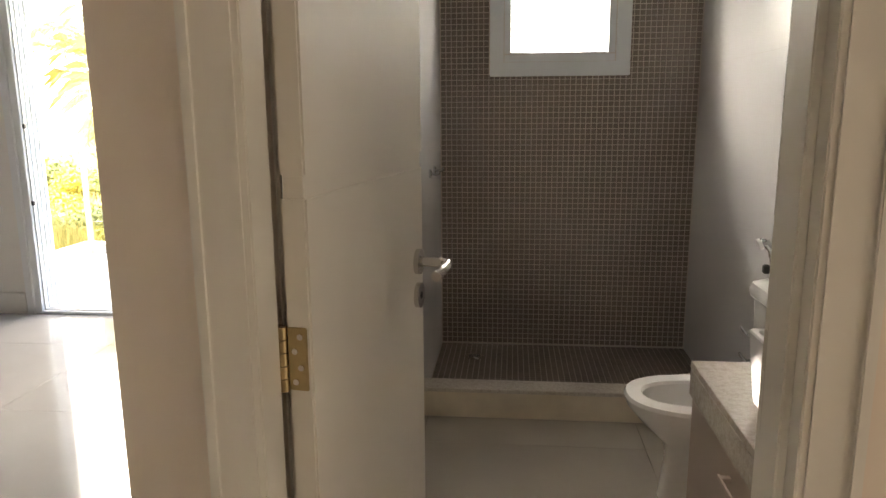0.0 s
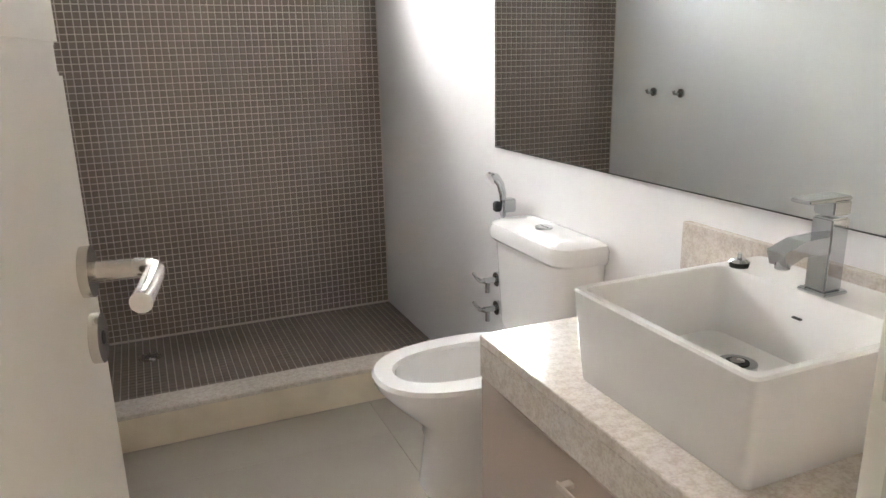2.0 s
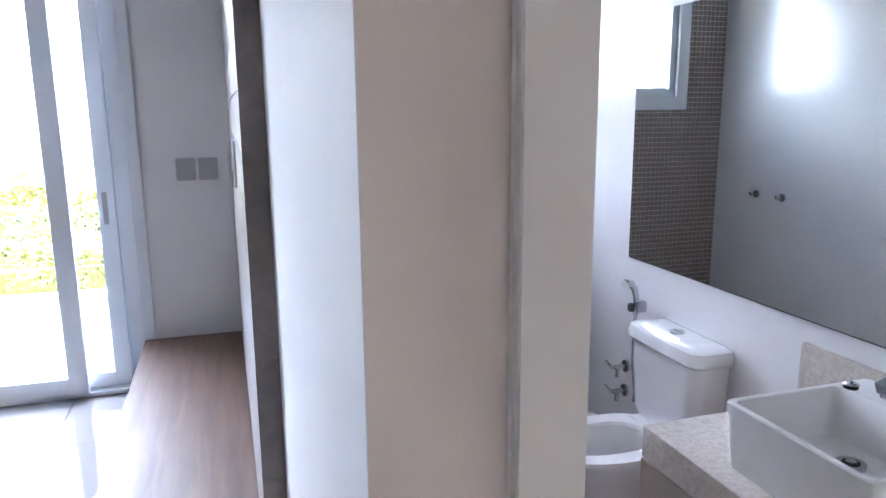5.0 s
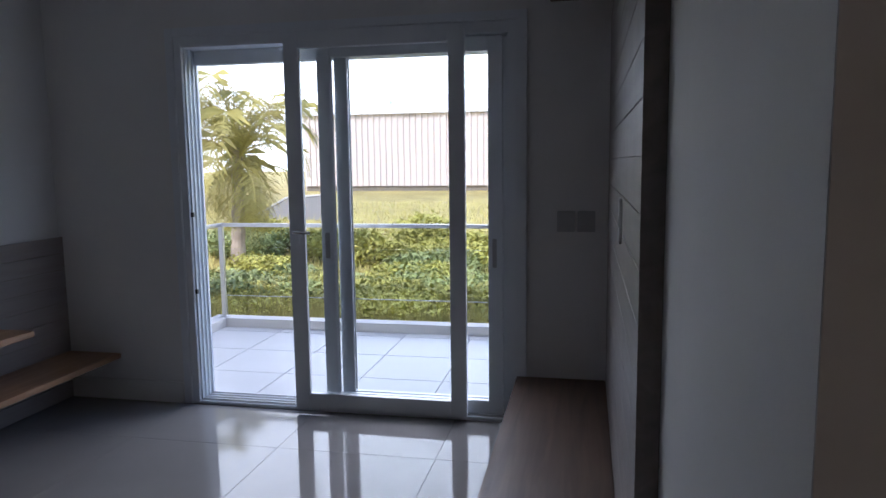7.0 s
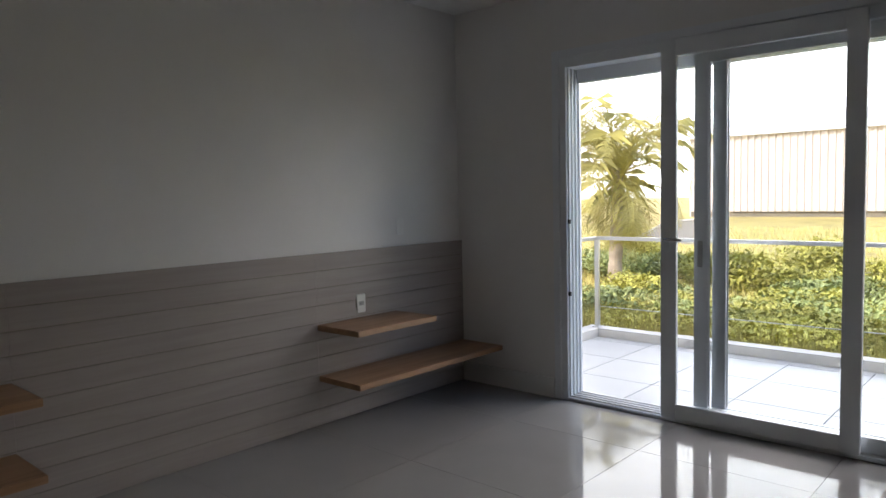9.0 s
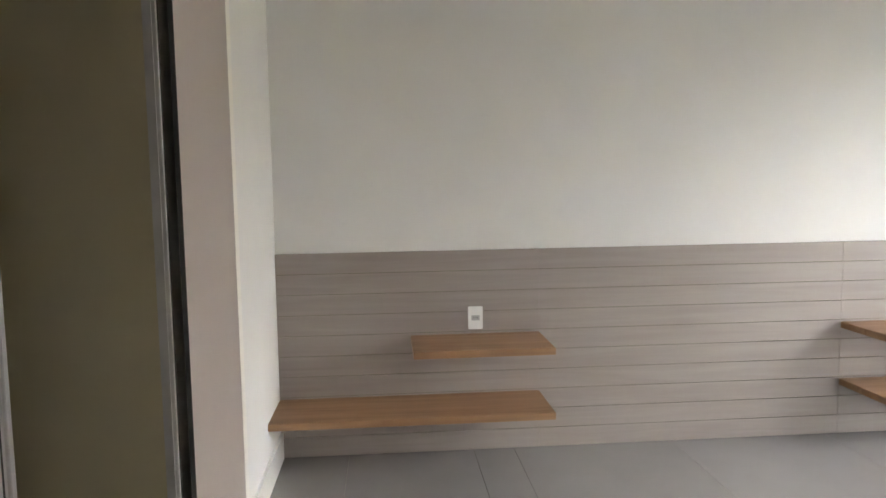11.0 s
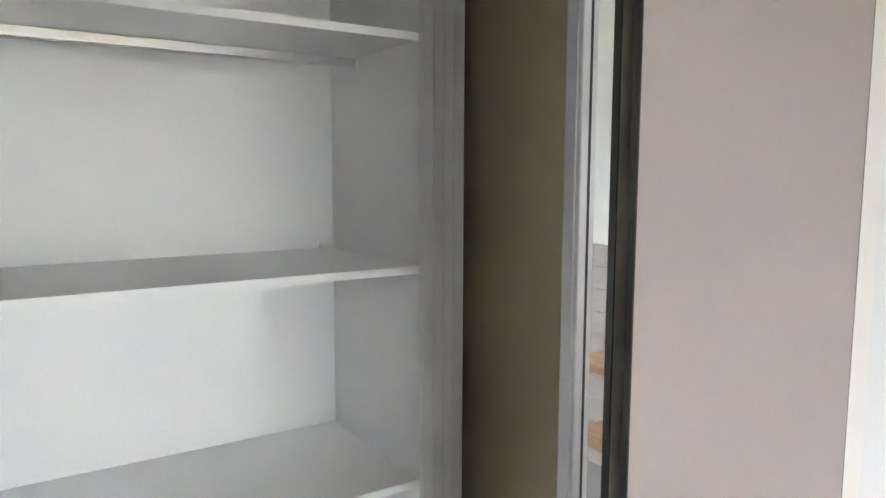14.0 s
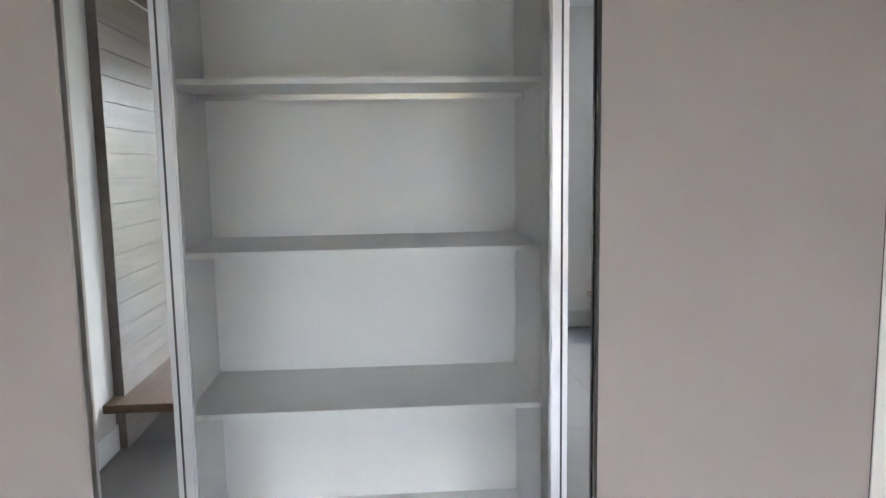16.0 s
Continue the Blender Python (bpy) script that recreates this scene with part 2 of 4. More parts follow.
def loft(rings, cap0=True, cap1=True, bm=None):
    out = bm or bmesh.new()
    rs = [[out.verts.new(v) for v in r] for r in rings]
    n = len(rs[0])
    for a, b in zip(rs, rs[1:]):
        for k in range(n):
            out.faces.new((a[k], a[(k + 1) % n], b[(k + 1) % n], b[k]))
    if cap0:
        out.faces.new(rs[0][::-1])
    if cap1:
        out.faces.new(rs[-1])
    return out


def slab(name, x0, x1, y0, y1, z0, z1, material, label, category="wall", kind="structure"):
    return part(name, box(x0, x1, y0, y1, z0, z1), material, None, label, category=category, kind=kind)


# ---- structure: bedroom, hall, bathroom, closet ----
slab("subfloor", -4.35, 1.4, -2.5, 1.99, -0.25, -0.006, M_GROUT, "grey cement bed with joints under the floor tiles", "floor")
slab("subfloor", -4.35, BATH_L, 1.991, 3.6, -0.25, -0.006, M_GROUT, "grey cement bed with joints under the floor tiles", "floor")
slab("subfloor", BATH_L + 0.001, 1.4, 1.991, 3.6, -0.35, -0.151, M_GROUT, "grey cement bed under the shower", "floor")
floor = empty("floor", 0, 0, 0)
tagged(floor, "glossy pale grey porcelain floor tiles with thin joints", "floor", kind="structure")
slab("ceiling", -4.35, 1.4, -2.5, 3.6, CEIL, CEIL + 0.2, M_CEIL, "plain white painted plaster ceiling", "ceiling")
slab("wall_west", BED_L - 0.18, BED_L, -2.5, 3.6, 0, CEIL, M_WALL, "off-white painted plaster wall behind the headboard")
bm = box(BED_L, -3.236, WIN_Y, WIN_Y + 0.198, 0, CEIL)
box(-1.092, BATH_L - 0.001, WIN_Y, WIN_Y + 0.198, 0, CEIL, bm=bm)
box(-3.236, -1.092, WIN_Y, WIN_Y + 0.198, 2.357, CEIL, bm=bm)
part("wall_north", bm, M_WALL, None, "off-white painted plaster wall round the balcony door", category="wall", kind="structure")
slab("wall_between", BED_R, BATH_L, DOOR_Y0 + 0.001, WIN_Y - 0.001, 0, CEIL, M_WALL, "off-white painted plaster partition behind the wooden panelling")
bm = box(BED_R + 0.001, OPEN_L, DOOR_Y0, DOOR_Y1, 0, CEIL)
box(OPEN_R, 1.2, DOOR_Y0, DOOR_Y1, 0, CEIL, bm=bm)
box(OPEN_L, OPEN_R, DOOR_Y0, DOOR_Y1, 2.11, CEIL, bm=bm)
part("wall_bathroom_front", bm, M_HALL, None, "beige painted wall with the bathroom doorway", category="wall", kind="structure")
bath_wall = slab("wall_bathroom_right", BATH_R, BATH_R + 0.16, DOOR_Y1, TILE_Y, -0.15, CEIL, M_BATHWALL, "satin white tiled bathroom wall behind toilet and basin")
part("tile_joint", box(BATH_R - 0.0010, BATH_R - 0.0002, 0.0, TILE_Y - 0.001, 1.55, 1.5512), M_CONC, bath_wall)
slab("wall_bathroom_left", BATH_L + 0.001, BATH_L + 0.012, DOOR_Y1, TILE_Y, -0.15, CEIL, M_BATHWALL, "satin white tiled bathroom wall with robe hooks")
bm = box(BATH_L, -0.06, TILE_Y + 0.004, TILE_Y + 0.2, -0.15, CEIL)
box(0.475, BATH_R + 0.16, TILE_Y + 0.004, TILE_Y + 0.2, -0.15, CEIL, bm=bm)
box(-0.06, 0.475, TILE_Y + 0.004, TILE_Y + 0.2, -0.15, 1.63, bm=bm)
box(-0.06, 0.475, TILE_Y + 0.004, TILE_Y + 0.2, 2.20, CEIL, bm=bm)
tile_wall = part("wall_shower", bm, M_MGROUT, None, "brown glass mosaic shower wall with pale grout", category="wall", kind="structure")
# out of view; the opening is added for the hall's fill lamp
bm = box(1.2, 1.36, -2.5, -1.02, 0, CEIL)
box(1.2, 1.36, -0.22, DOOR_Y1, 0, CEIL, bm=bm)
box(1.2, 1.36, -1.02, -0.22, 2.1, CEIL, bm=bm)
part("wall_hall_end", bm, M_HALL, None, "plain beige painted wall with an added opening for the hall fill lamp", category="wall", kind="structure")
slab("wall_closet_back", -4.1, 1.2, -2.5, -2.32, 0, CEIL, M_WALL, "plain white wall at the back of the closet")
slab("wall_hall_south", -0.68, 1.2, CLOSET_Y - 0.12, CLOSET_Y, 0, CEIL, M_HALL, "plain beige painted hall wall beside the closet")
slab("wall_closet_pier", BED_L + 0.001, -3.265, CLOSET_Y - 0.4, CLOSET_Y, 0, CEIL, M_WALL, "off-white painted pier between closet and headboard")
slab("closet_side_panel", -2.80, -2.74, -2.31, -1.24, 0, CEIL, M_OLIVE, "shaded olive-beige laminate side panel of the closet")
slab("closet_side_panel", -1.10, -1.04, -2.31, -1.24, 0, CEIL, M_OLIVE, "shaded olive-beige laminate side panel of the closet")
slab("closet_fascia", -3.26, -0.69, CLOSET_Y - 0.1, CLOSET_Y, 2.52, CEIL, M_TAUPE, "taupe laminate fascia above the sliding closet doors", "trim")

BB = M_PLASTIC
slab("baseboard", BED_L + 0.032, -3.30, WIN_Y - 0.014, WIN_Y, 0, 0.14, BB, "white painted baseboard under the window wall", "baseboard")
slab("baseboard", -1.03, BED_R, WIN_Y - 0.014, WIN_Y, 0, 0.14, BB, "white painted baseboard under the window wall", "baseboard")
slab("baseboard", BED_R - 0.014, BED_R, DOOR_Y0, 0.95, 0, 0.14, BB, "white painted baseboard under the panelled wall", "baseboard")
slab("baseboard", BED_L + 0.032, -3.27, CLOSET_Y, CLOSET_Y + 0.014, 0, 0.14, BB, "white painted baseboard on the pier", "baseboard")


# ---- bathroom door ----
def door_frame():
    f = empty("door_1", (OPEN_L + OPEN_R) / 2, DOOR_Y0, 0)
    tagged(f, "cream lacquered door frame with casing round the bathroom doorway", "door frame", kind="structure")
    ox, oy = -f.location.x, -f.location.y
    y0, y1 = DOOR_Y0 - 0.016 + oy, DOOR_Y1 + 0.014 + oy
    for x0, x1, c0, c1, ye in ((OPEN_L, OPEN_L + 0.012, OPEN_L - 0.058, OPEN_L + 0.006, -0.064), (OPEN_R - 0.012, OPEN_R, OPEN_R - 0.006, OPEN_R + 0.058, -0.002)):
        part("jamb", box(x0 + ox, x1 + ox, y0 + 0.002, ye + oy, 0, 2.10, 0.002), M_LACQ, f)
        part("casing", box(c0 + ox, c1 + ox, y0 - 0.001, y0 + 0.015, 0, 2.17, 0.004), M_LACQ, f)
        part("casing", box(c0 + ox, c1 + ox, y1 - 0.013, y1, 0, 2.17, 0.004), M_LACQ, f)
        ce = c0 if c0 < 0 else c1 - 0.016
        part("bead", box(ce + ox, ce + 0.016 + ox, y0 - 0.007, y0 - 0.0012, 0, 2.17, 0.0028, 3), M_LACQ, f)
    part("stop", box(OPEN_R - 0.024 + ox, OPEN_R - 0.012 + ox, y0 + 0.03, y0 + 0.09, 0, 2.09, 0.002), M_LACQ, f)
    part("head", box(OPEN_L + ox, OPEN_R + ox, y0 + 0.002, y1 - 0.002, 2.098, 2.112, 0.002), M_LACQ, f)
    part("casing", box(OPEN_L - 0.064 + ox, OPEN_R + 0.064 + ox, y0, y0 + 0.014, 2.105, 2.172, 0.004), M_LACQ, f)
    ys = -0.034 + oy
    def plate(x, w, z0, z1, yc):
        """A flat plate with round ends, facing -x."""
        ring = [(yc + w * math.cos(radians(a)), z1 - w + w * math.sin(radians(a))) for a in range(0, 181, 20)]
        ring += [(yc + w * math.cos(radians(a)), z0 + w + w * math.sin(radians(a))) for a in range(180, 361, 20)]
        return loft([[(x, py, pz) for py, pz in ring], [(x + 0.0025, py, pz) for py, pz in ring]])
    xs = OPEN_R - 0.0145 + ox
    s = part("strike_plate", plate(xs, 0.012, 0.908, 1.068, ys), M_STRIKE, f, "round-ended satin steel strike plate")
    part("strike_lip", box(xs - 0.001, xs + 0.002, ys + 0.004, ys + 0.022, 0.998, 1.052, 0.0008), M_STRIKE, s)
    part("strike_hole", box(xs - 0.0006, xs + 0.001, ys - 0.004, ys + 0.008, 1.004, 1.046, 0.0004), M_LACQ, s)
    part("strike_hole", box(xs - 0.0006, xs + 0.001, ys - 0.005, ys + 0.005, 0.926, 0.976, 0.0004), M_LACQ, s)
    for z in (0.917, 0.987, 1.06):
        part("screw", rod((xs - 0.0012, ys, z), (xs + 0.001, ys, z), 0.0032), M_STEEL, s)
    return f


def door_leaf():
    d = empty("bathroom_door", -0.330, -0.054, 0)
    d.rotation_euler = (0, 0, radians(-8.1))
    tagged(d, "cream lacquered bathroom door standing open with steel lever handle", "door")
    L, ZR, ZK = 0.543, 1.037, 0.969
    # two flush leaves of the face with a shallow band between them
    part("leaf", box(0, 0.035, 0.0, L, 0.008, 1.222, 0.003), M_LACQ, d)
    part("band", box(0.004, 0.031, 0.002, L - 0.002, 1.2215, 1.2475), M_LACQ, d)
    part("leaf", box(0, 0.035, 0.0, L, 1.247, 2.09, 0.003), M_LACQ, d)
    for z in (0.22, 1.01, 1.80):
        h = part("hinge", box(0.002, 0.029, -0.0025, 0.001, z - 0.043, z + 0.043, 0.0012), M_BRASS, d, "aged brass butt hinge")
        for k in range(5):
            zz = z - 0.044 + k * 0.0178
            part("knuckle", rod((-0.005, -0.004, zz), (-0.005, -0.004, zz + 0.0166), 0.0068), M_BRASS, h, smooth=True)
        part("flange", box(-0.014, -0.008, -0.003, 0.0005, z - 0.043, z + 0.043, 0.0008), M_BRASS, h)
        for dz, dx in ((-0.031, 0.012), (-0.011, 0.020), (0.011, 0.012), (0.031, 0.020)):
            part("screw", rod((dx, -0.0042, z + dz), (dx, -0.0022, z + dz), 0.0042), M_STEEL, h)
    yh = L - 0.045
    for sx, side in ((0.035, 1), (0.0, -1)):
        hd = part("lever_handle", rod((sx, yh, ZR), (sx + side * 0.009, yh, ZR), 0.025, n=32), M_STEEL, d, "brushed steel lever handle", True)
        x = sx + side * 0.009
        path = [(x, yh, ZR), (x + side * 0.036, yh, ZR)]
        for k in range(9):
            a = radians(90 * k / 8)
            path.append((x + side * (0.036 + 0.022 * math.sin(a)), yh - 0.022 * (1 - math.cos(a)), ZR))
        x2 = x + side * 0.058
        path += [(x2, yh - 0.045, ZR - 0.001), (x2 - side * 0.001, yh - 0.075, ZR - 0.003), (x2 - side * 0.003, yh - 0.098, ZR - 0.005)]
        part("grip", tube(path, 0.0098, 18), M_STEEL, hd, smooth=True)
        part("key_rose", rod((sx, yh, ZK), (sx + side * 0.009, yh, ZK), 0.025, n=32), M_STEEL, d, smooth=True)
        part("keyhole", rod((sx + side * 0.008, yh, ZK), (sx + side * 0.0096, yh, ZK), 0.007), M_DARK, d)
    return d


door_frame()
door_leaf()


# ---- bathroom window ----
def bathroom_window():
    w = empty("window_1", 0.206, TILE_Y, 1.511)
    tagged(w, "small white framed shower window with deep casing", "window", kind="structure")
    X0, X1, Z0, Z1 = -0.377, 0.377, 0.0, 0.81
    y = -0.006
    for n_, a in (("casing", (X0, X1, Z0, Z0 + 0.075)), ("casing", (X0, X1, Z1 - 0.075, Z1)), ("casing", (X0, X0 + 0.075, Z0 + 0.075, Z1 - 0.075)), ("casing", (X1 - 0.075, X1, Z0 + 0.075, Z1 - 0.075))):
        part(n_, box(a[0], a[1], y - 0.022, y, a[2], a[3], 0.003), M_PVC, w)
    x0, x1, z0, z1 = X0 + 0.075, X1 - 0.075, Z0 + 0.075, Z1 - 0.075
    for a in ((x0, x1, z0, z0 + 0.045), (x0, x1, z1 - 0.045, z1), (x0, x0 + 0.04, z0 + 0.045, z1 - 0.045), (x1 - 0.04, x1, z0 + 0.045, z1 - 0.045)):
        part("sash", box(a[0], a[1], 0.0, 0.06, a[2], a[3], 0.004), M_PVC, w)
    for a in ((x0 + 0.04, x1 - 0.04, z0 + 0.045, z0 + 0.055), (x0 + 0.04, x1 - 0.04, z1 - 0.055, z1 - 0.045)):
        part("glazing_bead", box(a[0], a[1], 0.02, 0.05, a[2], a[3], 0.002), M_PVC, w)
    g = part("pane", box(x0 + 0.035, x1 - 0.035, 0.036, 0.041, z0 + 0.04, z1 - 0.04), M_GLASS, w)
    g.visible_shadow = False
    part("latch", box(-0.05, 0.05, -0.012, 0.0, z0 + 0.012, z0 + 0.026, 0.004), M_PVC, w)


bathroom_window()

# ---- shower step, fittings ----
step = part("shower_step", box(BATH_L + 0.013, BATH_R - 0.001, 1.995, 2.10, 0.0, 0.117, 0.002), M_SILL, None, "cream marble kerb in front of the shower tray", category="step", kind="structure")
part("coping", box(BATH_L + 0.0135, BATH_R - 0.0015, 1.988, 2.108, 0.1172, 0.135, 0.003), M_STONE, step, "polished granite slab on the kerb")
tray = slab("shower_tray", BATH_L + 0.013, BATH_R - 0.001, 2.101, TILE_Y + 0.003, -0.15, -0.033, M_TGROUT, "shower tray of small brown mosaic tiles", "shower")
dr = empty("shower_drain", -0.24, 2.86, -0.028)
tagged(dr, "small round steel shower drain in the mosaic tray", "drain")
part("grate", rod((0, 0, 0), (0, 0, 0.004), 0.05, n=28), M_STEEL, dr)
for k in range(5):
    part("slot", box(-0.03, 0.03, -0.0225 + k * 0.01, -0.0185 + k * 0.01, 0.0036, 0.0046), M_DARK, dr)


# ---- toilet ----
def oval(cx, cy, z, a_back, a_front, b, n=36, p=2.4):
    """A bowl outline: the front points to -x."""
    out = []
    for k in range(n):
        t = 2 * math.pi * k / n
        c, s = math.cos(t), math.sin(t)
        r = (abs(c) ** p + abs(s) ** p) ** (-1 / p)
        a = a_back if c > 0 else a_front
        out.append((cx + a * c * r, cy + b * s * r, z))
    return out


TOILET_D = 0.925


def toilet():
    y = 1.40
    t = empty("toilet", 0.66, y, 0)
    tagged(t, "white ceramic close-coupled toilet without a seat", "toilet")
    bowl = [oval(0.02, 0, 0.0, 0.20, 0.245, 0.112, p=3.2), oval(0.02, 0, 0.03, 0.20, 0.24, 0.109, p=3.2), oval(0.02, 0, 0.16, 0.19, 0.225, 0.100, p=3), oval(0.0, 0, 0.23, 0.21, 0.225, 0.122, p=2.8),
            oval(-0.03, 0, 0.30, 0.24, 0.275, 0.165), oval(-0.04, 0, 0.36, 0.24, 0.318, 0.184), oval(-0.04, 0, 0.385, 0.24, 0.325, 0.187), oval(-0.04, 0, 0.397, 0.238, 0.318, 0.181),
            oval(-0.06, 0, 0.398, 0.15, 0.245, 0.118), oval(-0.06, 0, 0.388, 0.143, 0.236, 0.111), oval(-0.06, 0, 0.34, 0.145, 0.238, 0.112), oval(-0.05, 0, 0.27, 0.10, 0.18, 0.085), oval(-0.04, 0, 0.23, 0.05, 0.08, 0.05)]
    bowl = [[(0.295 + (px - 0.29) * TOILET_D, py * 1.0, pz * 0.97) for px, py, pz in ring_] for ring_ in bowl]
    part("bowl", loft(bowl), M_CERAMIC, t, smooth=True)
    part("water", loft([oval(0.01, 0, 0.266, 0.075, 0.125, 0.075), oval(0.01, 0, 0.270, 0.075, 0.125, 0.075)]), M_WATER, t, "still water in the bowl")
    part("shelf", box(0.10, 0.295, -0.155, 0.155, 0.25, 0.388, 0.02, 3), M_CERAMIC, t, smooth=True)

    def rr(x0, x1, w, z, r=0.05):
        out = []
        for cx, cy, a0 in ((x1 - r * 0.4, w - r * 0.4, 0), (x0 + r, w - r, 90), (x0 + r, -w + r, 180), (x1 - r * 0.4, -w + r * 0.4, 270)):
            q = r * 0.4 if cx > (x0 + x1) / 2 else r
            for k in range(6):
                a = radians(a0 + 18 * k)
                out.append((cx + q * math.cos(a), cy + q * math.sin(a), z))
        return out
    part("cistern", loft([rr(0.165, 0.295, 0.17, 0.386), rr(0.155, 0.296, 0.185, 0.42), rr(0.145, 0.297, 0.20, 0.682)]), M_CERAMIC, t, smooth=True)
    lid = part("lid", loft([rr(0.137, 0.297, 0.208, 0.683), rr(0.130, 0.297, 0.214, 0.692), rr(0.129, 0.297, 0.215, 0.716), rr(0.136, 0.295, 0.208, 0.734), rr(0.155, 0.285, 0.188, 0.743), rr(0.175, 0.27, 0.15, 0.746)]), M_CERAMIC, t, "rounded ceramic cistern lid", True)
    part("flush_button", rod((0.215, 0.0, 0.744), (0.215, 0.0, 0.752), 0.026, n=28), M_CHROME, lid, "round chrome dual flush button", True)
    part("button_split", box(0.214, 0.216, -0.022, 0.022, 0.751, 0.7528), M_DARK, lid)
    part("mark", box(0.148, 0.151, -0.13, -0.11, 0.640, 0.644), M_PLATE, t)
    return t


toilet()


# ---- hand spray and stop valves on the wall ----
def hand_spray():
    s = empty("bidet_spray", BATH_R, 1.73, 0.775)
    tagged(s, "chrome hand spray with black trigger hung beside the toilet", "bidet spray")
    part("bracket", box(-0.045, 0, -0.016, 0.016, -0.05, -0.005, 0.004), M_CHROME, s)
    part("head", tube([(-0.042, 0, -0.06), (-0.042, 0, 0.01), (-0.050, 0.002, 0.045), (-0.066, 0.004, 0.066), (-0.088, 0.006, 0.066)], [0.011, 0.012, 0.013, 0.016, 0.021], 16), M_CHROME, s, smooth=True)
    part("nozzle", rod((-0.086, 0.006, 0.066), (-0.096, 0.006, 0.061), 0.021, n=22), M_PLASTIC, s)
    part("trigger", box(-0.075, -0.052, -0.012, 0.012, -0.045, -0.012, 0.004), M_DARK, s, "black trigger")
    pts = [(-0.042, 0, -0.06), (-0.044, 0.0, -0.14), (-0.05, -0.01, -0.25), (-0.05, -0.03, -0.36), (-0.045, -0.02, -0.42), (-0.03, 0.0, -0.43)]
    part("hose", tube(pts, 0.007, 10), M_CHROME, s, "thin chrome hose", True)


def stop_valve(z, y):
    v = empty("stop_valve", BATH_R, y, z)
    tagged(v, "small chrome angle valve on the white wall", "valve")
    part("flange", rod((-0.012, 0, 0), (0, 0, 0), 0.026, n=24), M_CHROME, v, smooth=True)
    part("body", rod((-0.06, 0, 0), (-0.01, 0, 0), 0.011), M_CHROME, v, smooth=True)
    part("outlet", rod((-0.045, 0, -0.045), (-0.045, 0, 0.0), 0.009), M_CHROME, v, smooth=True)
    part("lever", tube([(-0.06, 0, 0), (-0.075, 0, 0.004), (-0.088, 0.004, 0.018), (-0.10, 0.008, 0.034)], [0.010, 0.008, 0.006, 0.005], 10), M_CHROME, v, smooth=True)


hand_spray()
stop_valve(0.455, 1.838)
stop_valve(0.347, 1.838)


# ---- mirror ----
mir = empty("bathroom_mirror", BATH_R, 0.95, 0.927)
tagged(mir, "large frameless bathroom mirror above basin and toilet", "mirror")
part("glass", box(-0.006, -0.001, -0.90, 0.906, 0, 0.955), M_MIRROR, mir)
part("edge", box(-0.0065, -0.001, -0.90, 0.906, -0.003, 0.0), M_DARK, mir, "dark mirror edge")
part("edge", box(-0.0065, -0.001, -0.90, 0.906, 0.955, 0.958), M_PLASTIC, mir)

# ---- vanity, worktop, basin, faucet ----
v = empty("vanity_cabinet", 0.70, 0.47, 0)
tagged(v, "beige laminate vanity cabinet with one wide drawer", "cabinet")
part("body", box(-0.222, 0.257, -0.42, 0.49, 0.045, 0.588, 0.002), M_CAB, v)
part("plinth", box(-0.17, 0.257, -0.41, 0.455, 0.0, 0.045, 0.002), M_CAB, v)
dw = part("drawer_front", box(-0.242, -0.224, -0.42, 0.494, 0.035, 0.556, 0.002), M_CAB, v)
hd = part("handle", box(-0.268, -0.263, -0.070, 0.150, 0.500, 0.512, 0.001), M_HANDLE, dw, "slim beige bar handle")
for y in (-0.058, 0.138):
    part("post", box(-0.263, -0.242, y - 0.008, y + 0.008, 0.501, 0.511, 0.001), M_HANDLE, hd)
top = empty("worktop", 0.70, 0.482, 0.589)
tagged(top, "polished pale speckled granite worktop with thick apron", "worktop")
part("slab", box(-0.260, BATH_R - 0.701, -0.446, 0.452, 0.060, 0.080, 0.0015), M_STONE, top)
part("front_apron", box(-0.2595, -0.240, -0.446, 0.4515, -0.013, 0.0595, 0.0015), M_STONE, top)
part("side_apron", box(-0.2395, BATH_R - 0.701, 0.432, 0.4515, 0, 0.0595, 0.0015), M_STONE, top)
bs = part("backsplash", box(BATH_R - 0.022, BATH_R - 0.001, 0.036, 0.910, 0.6695, 0.861, 0.002), M_STONE, None, "speckled granite upstand behind the basin", category="backsplash")


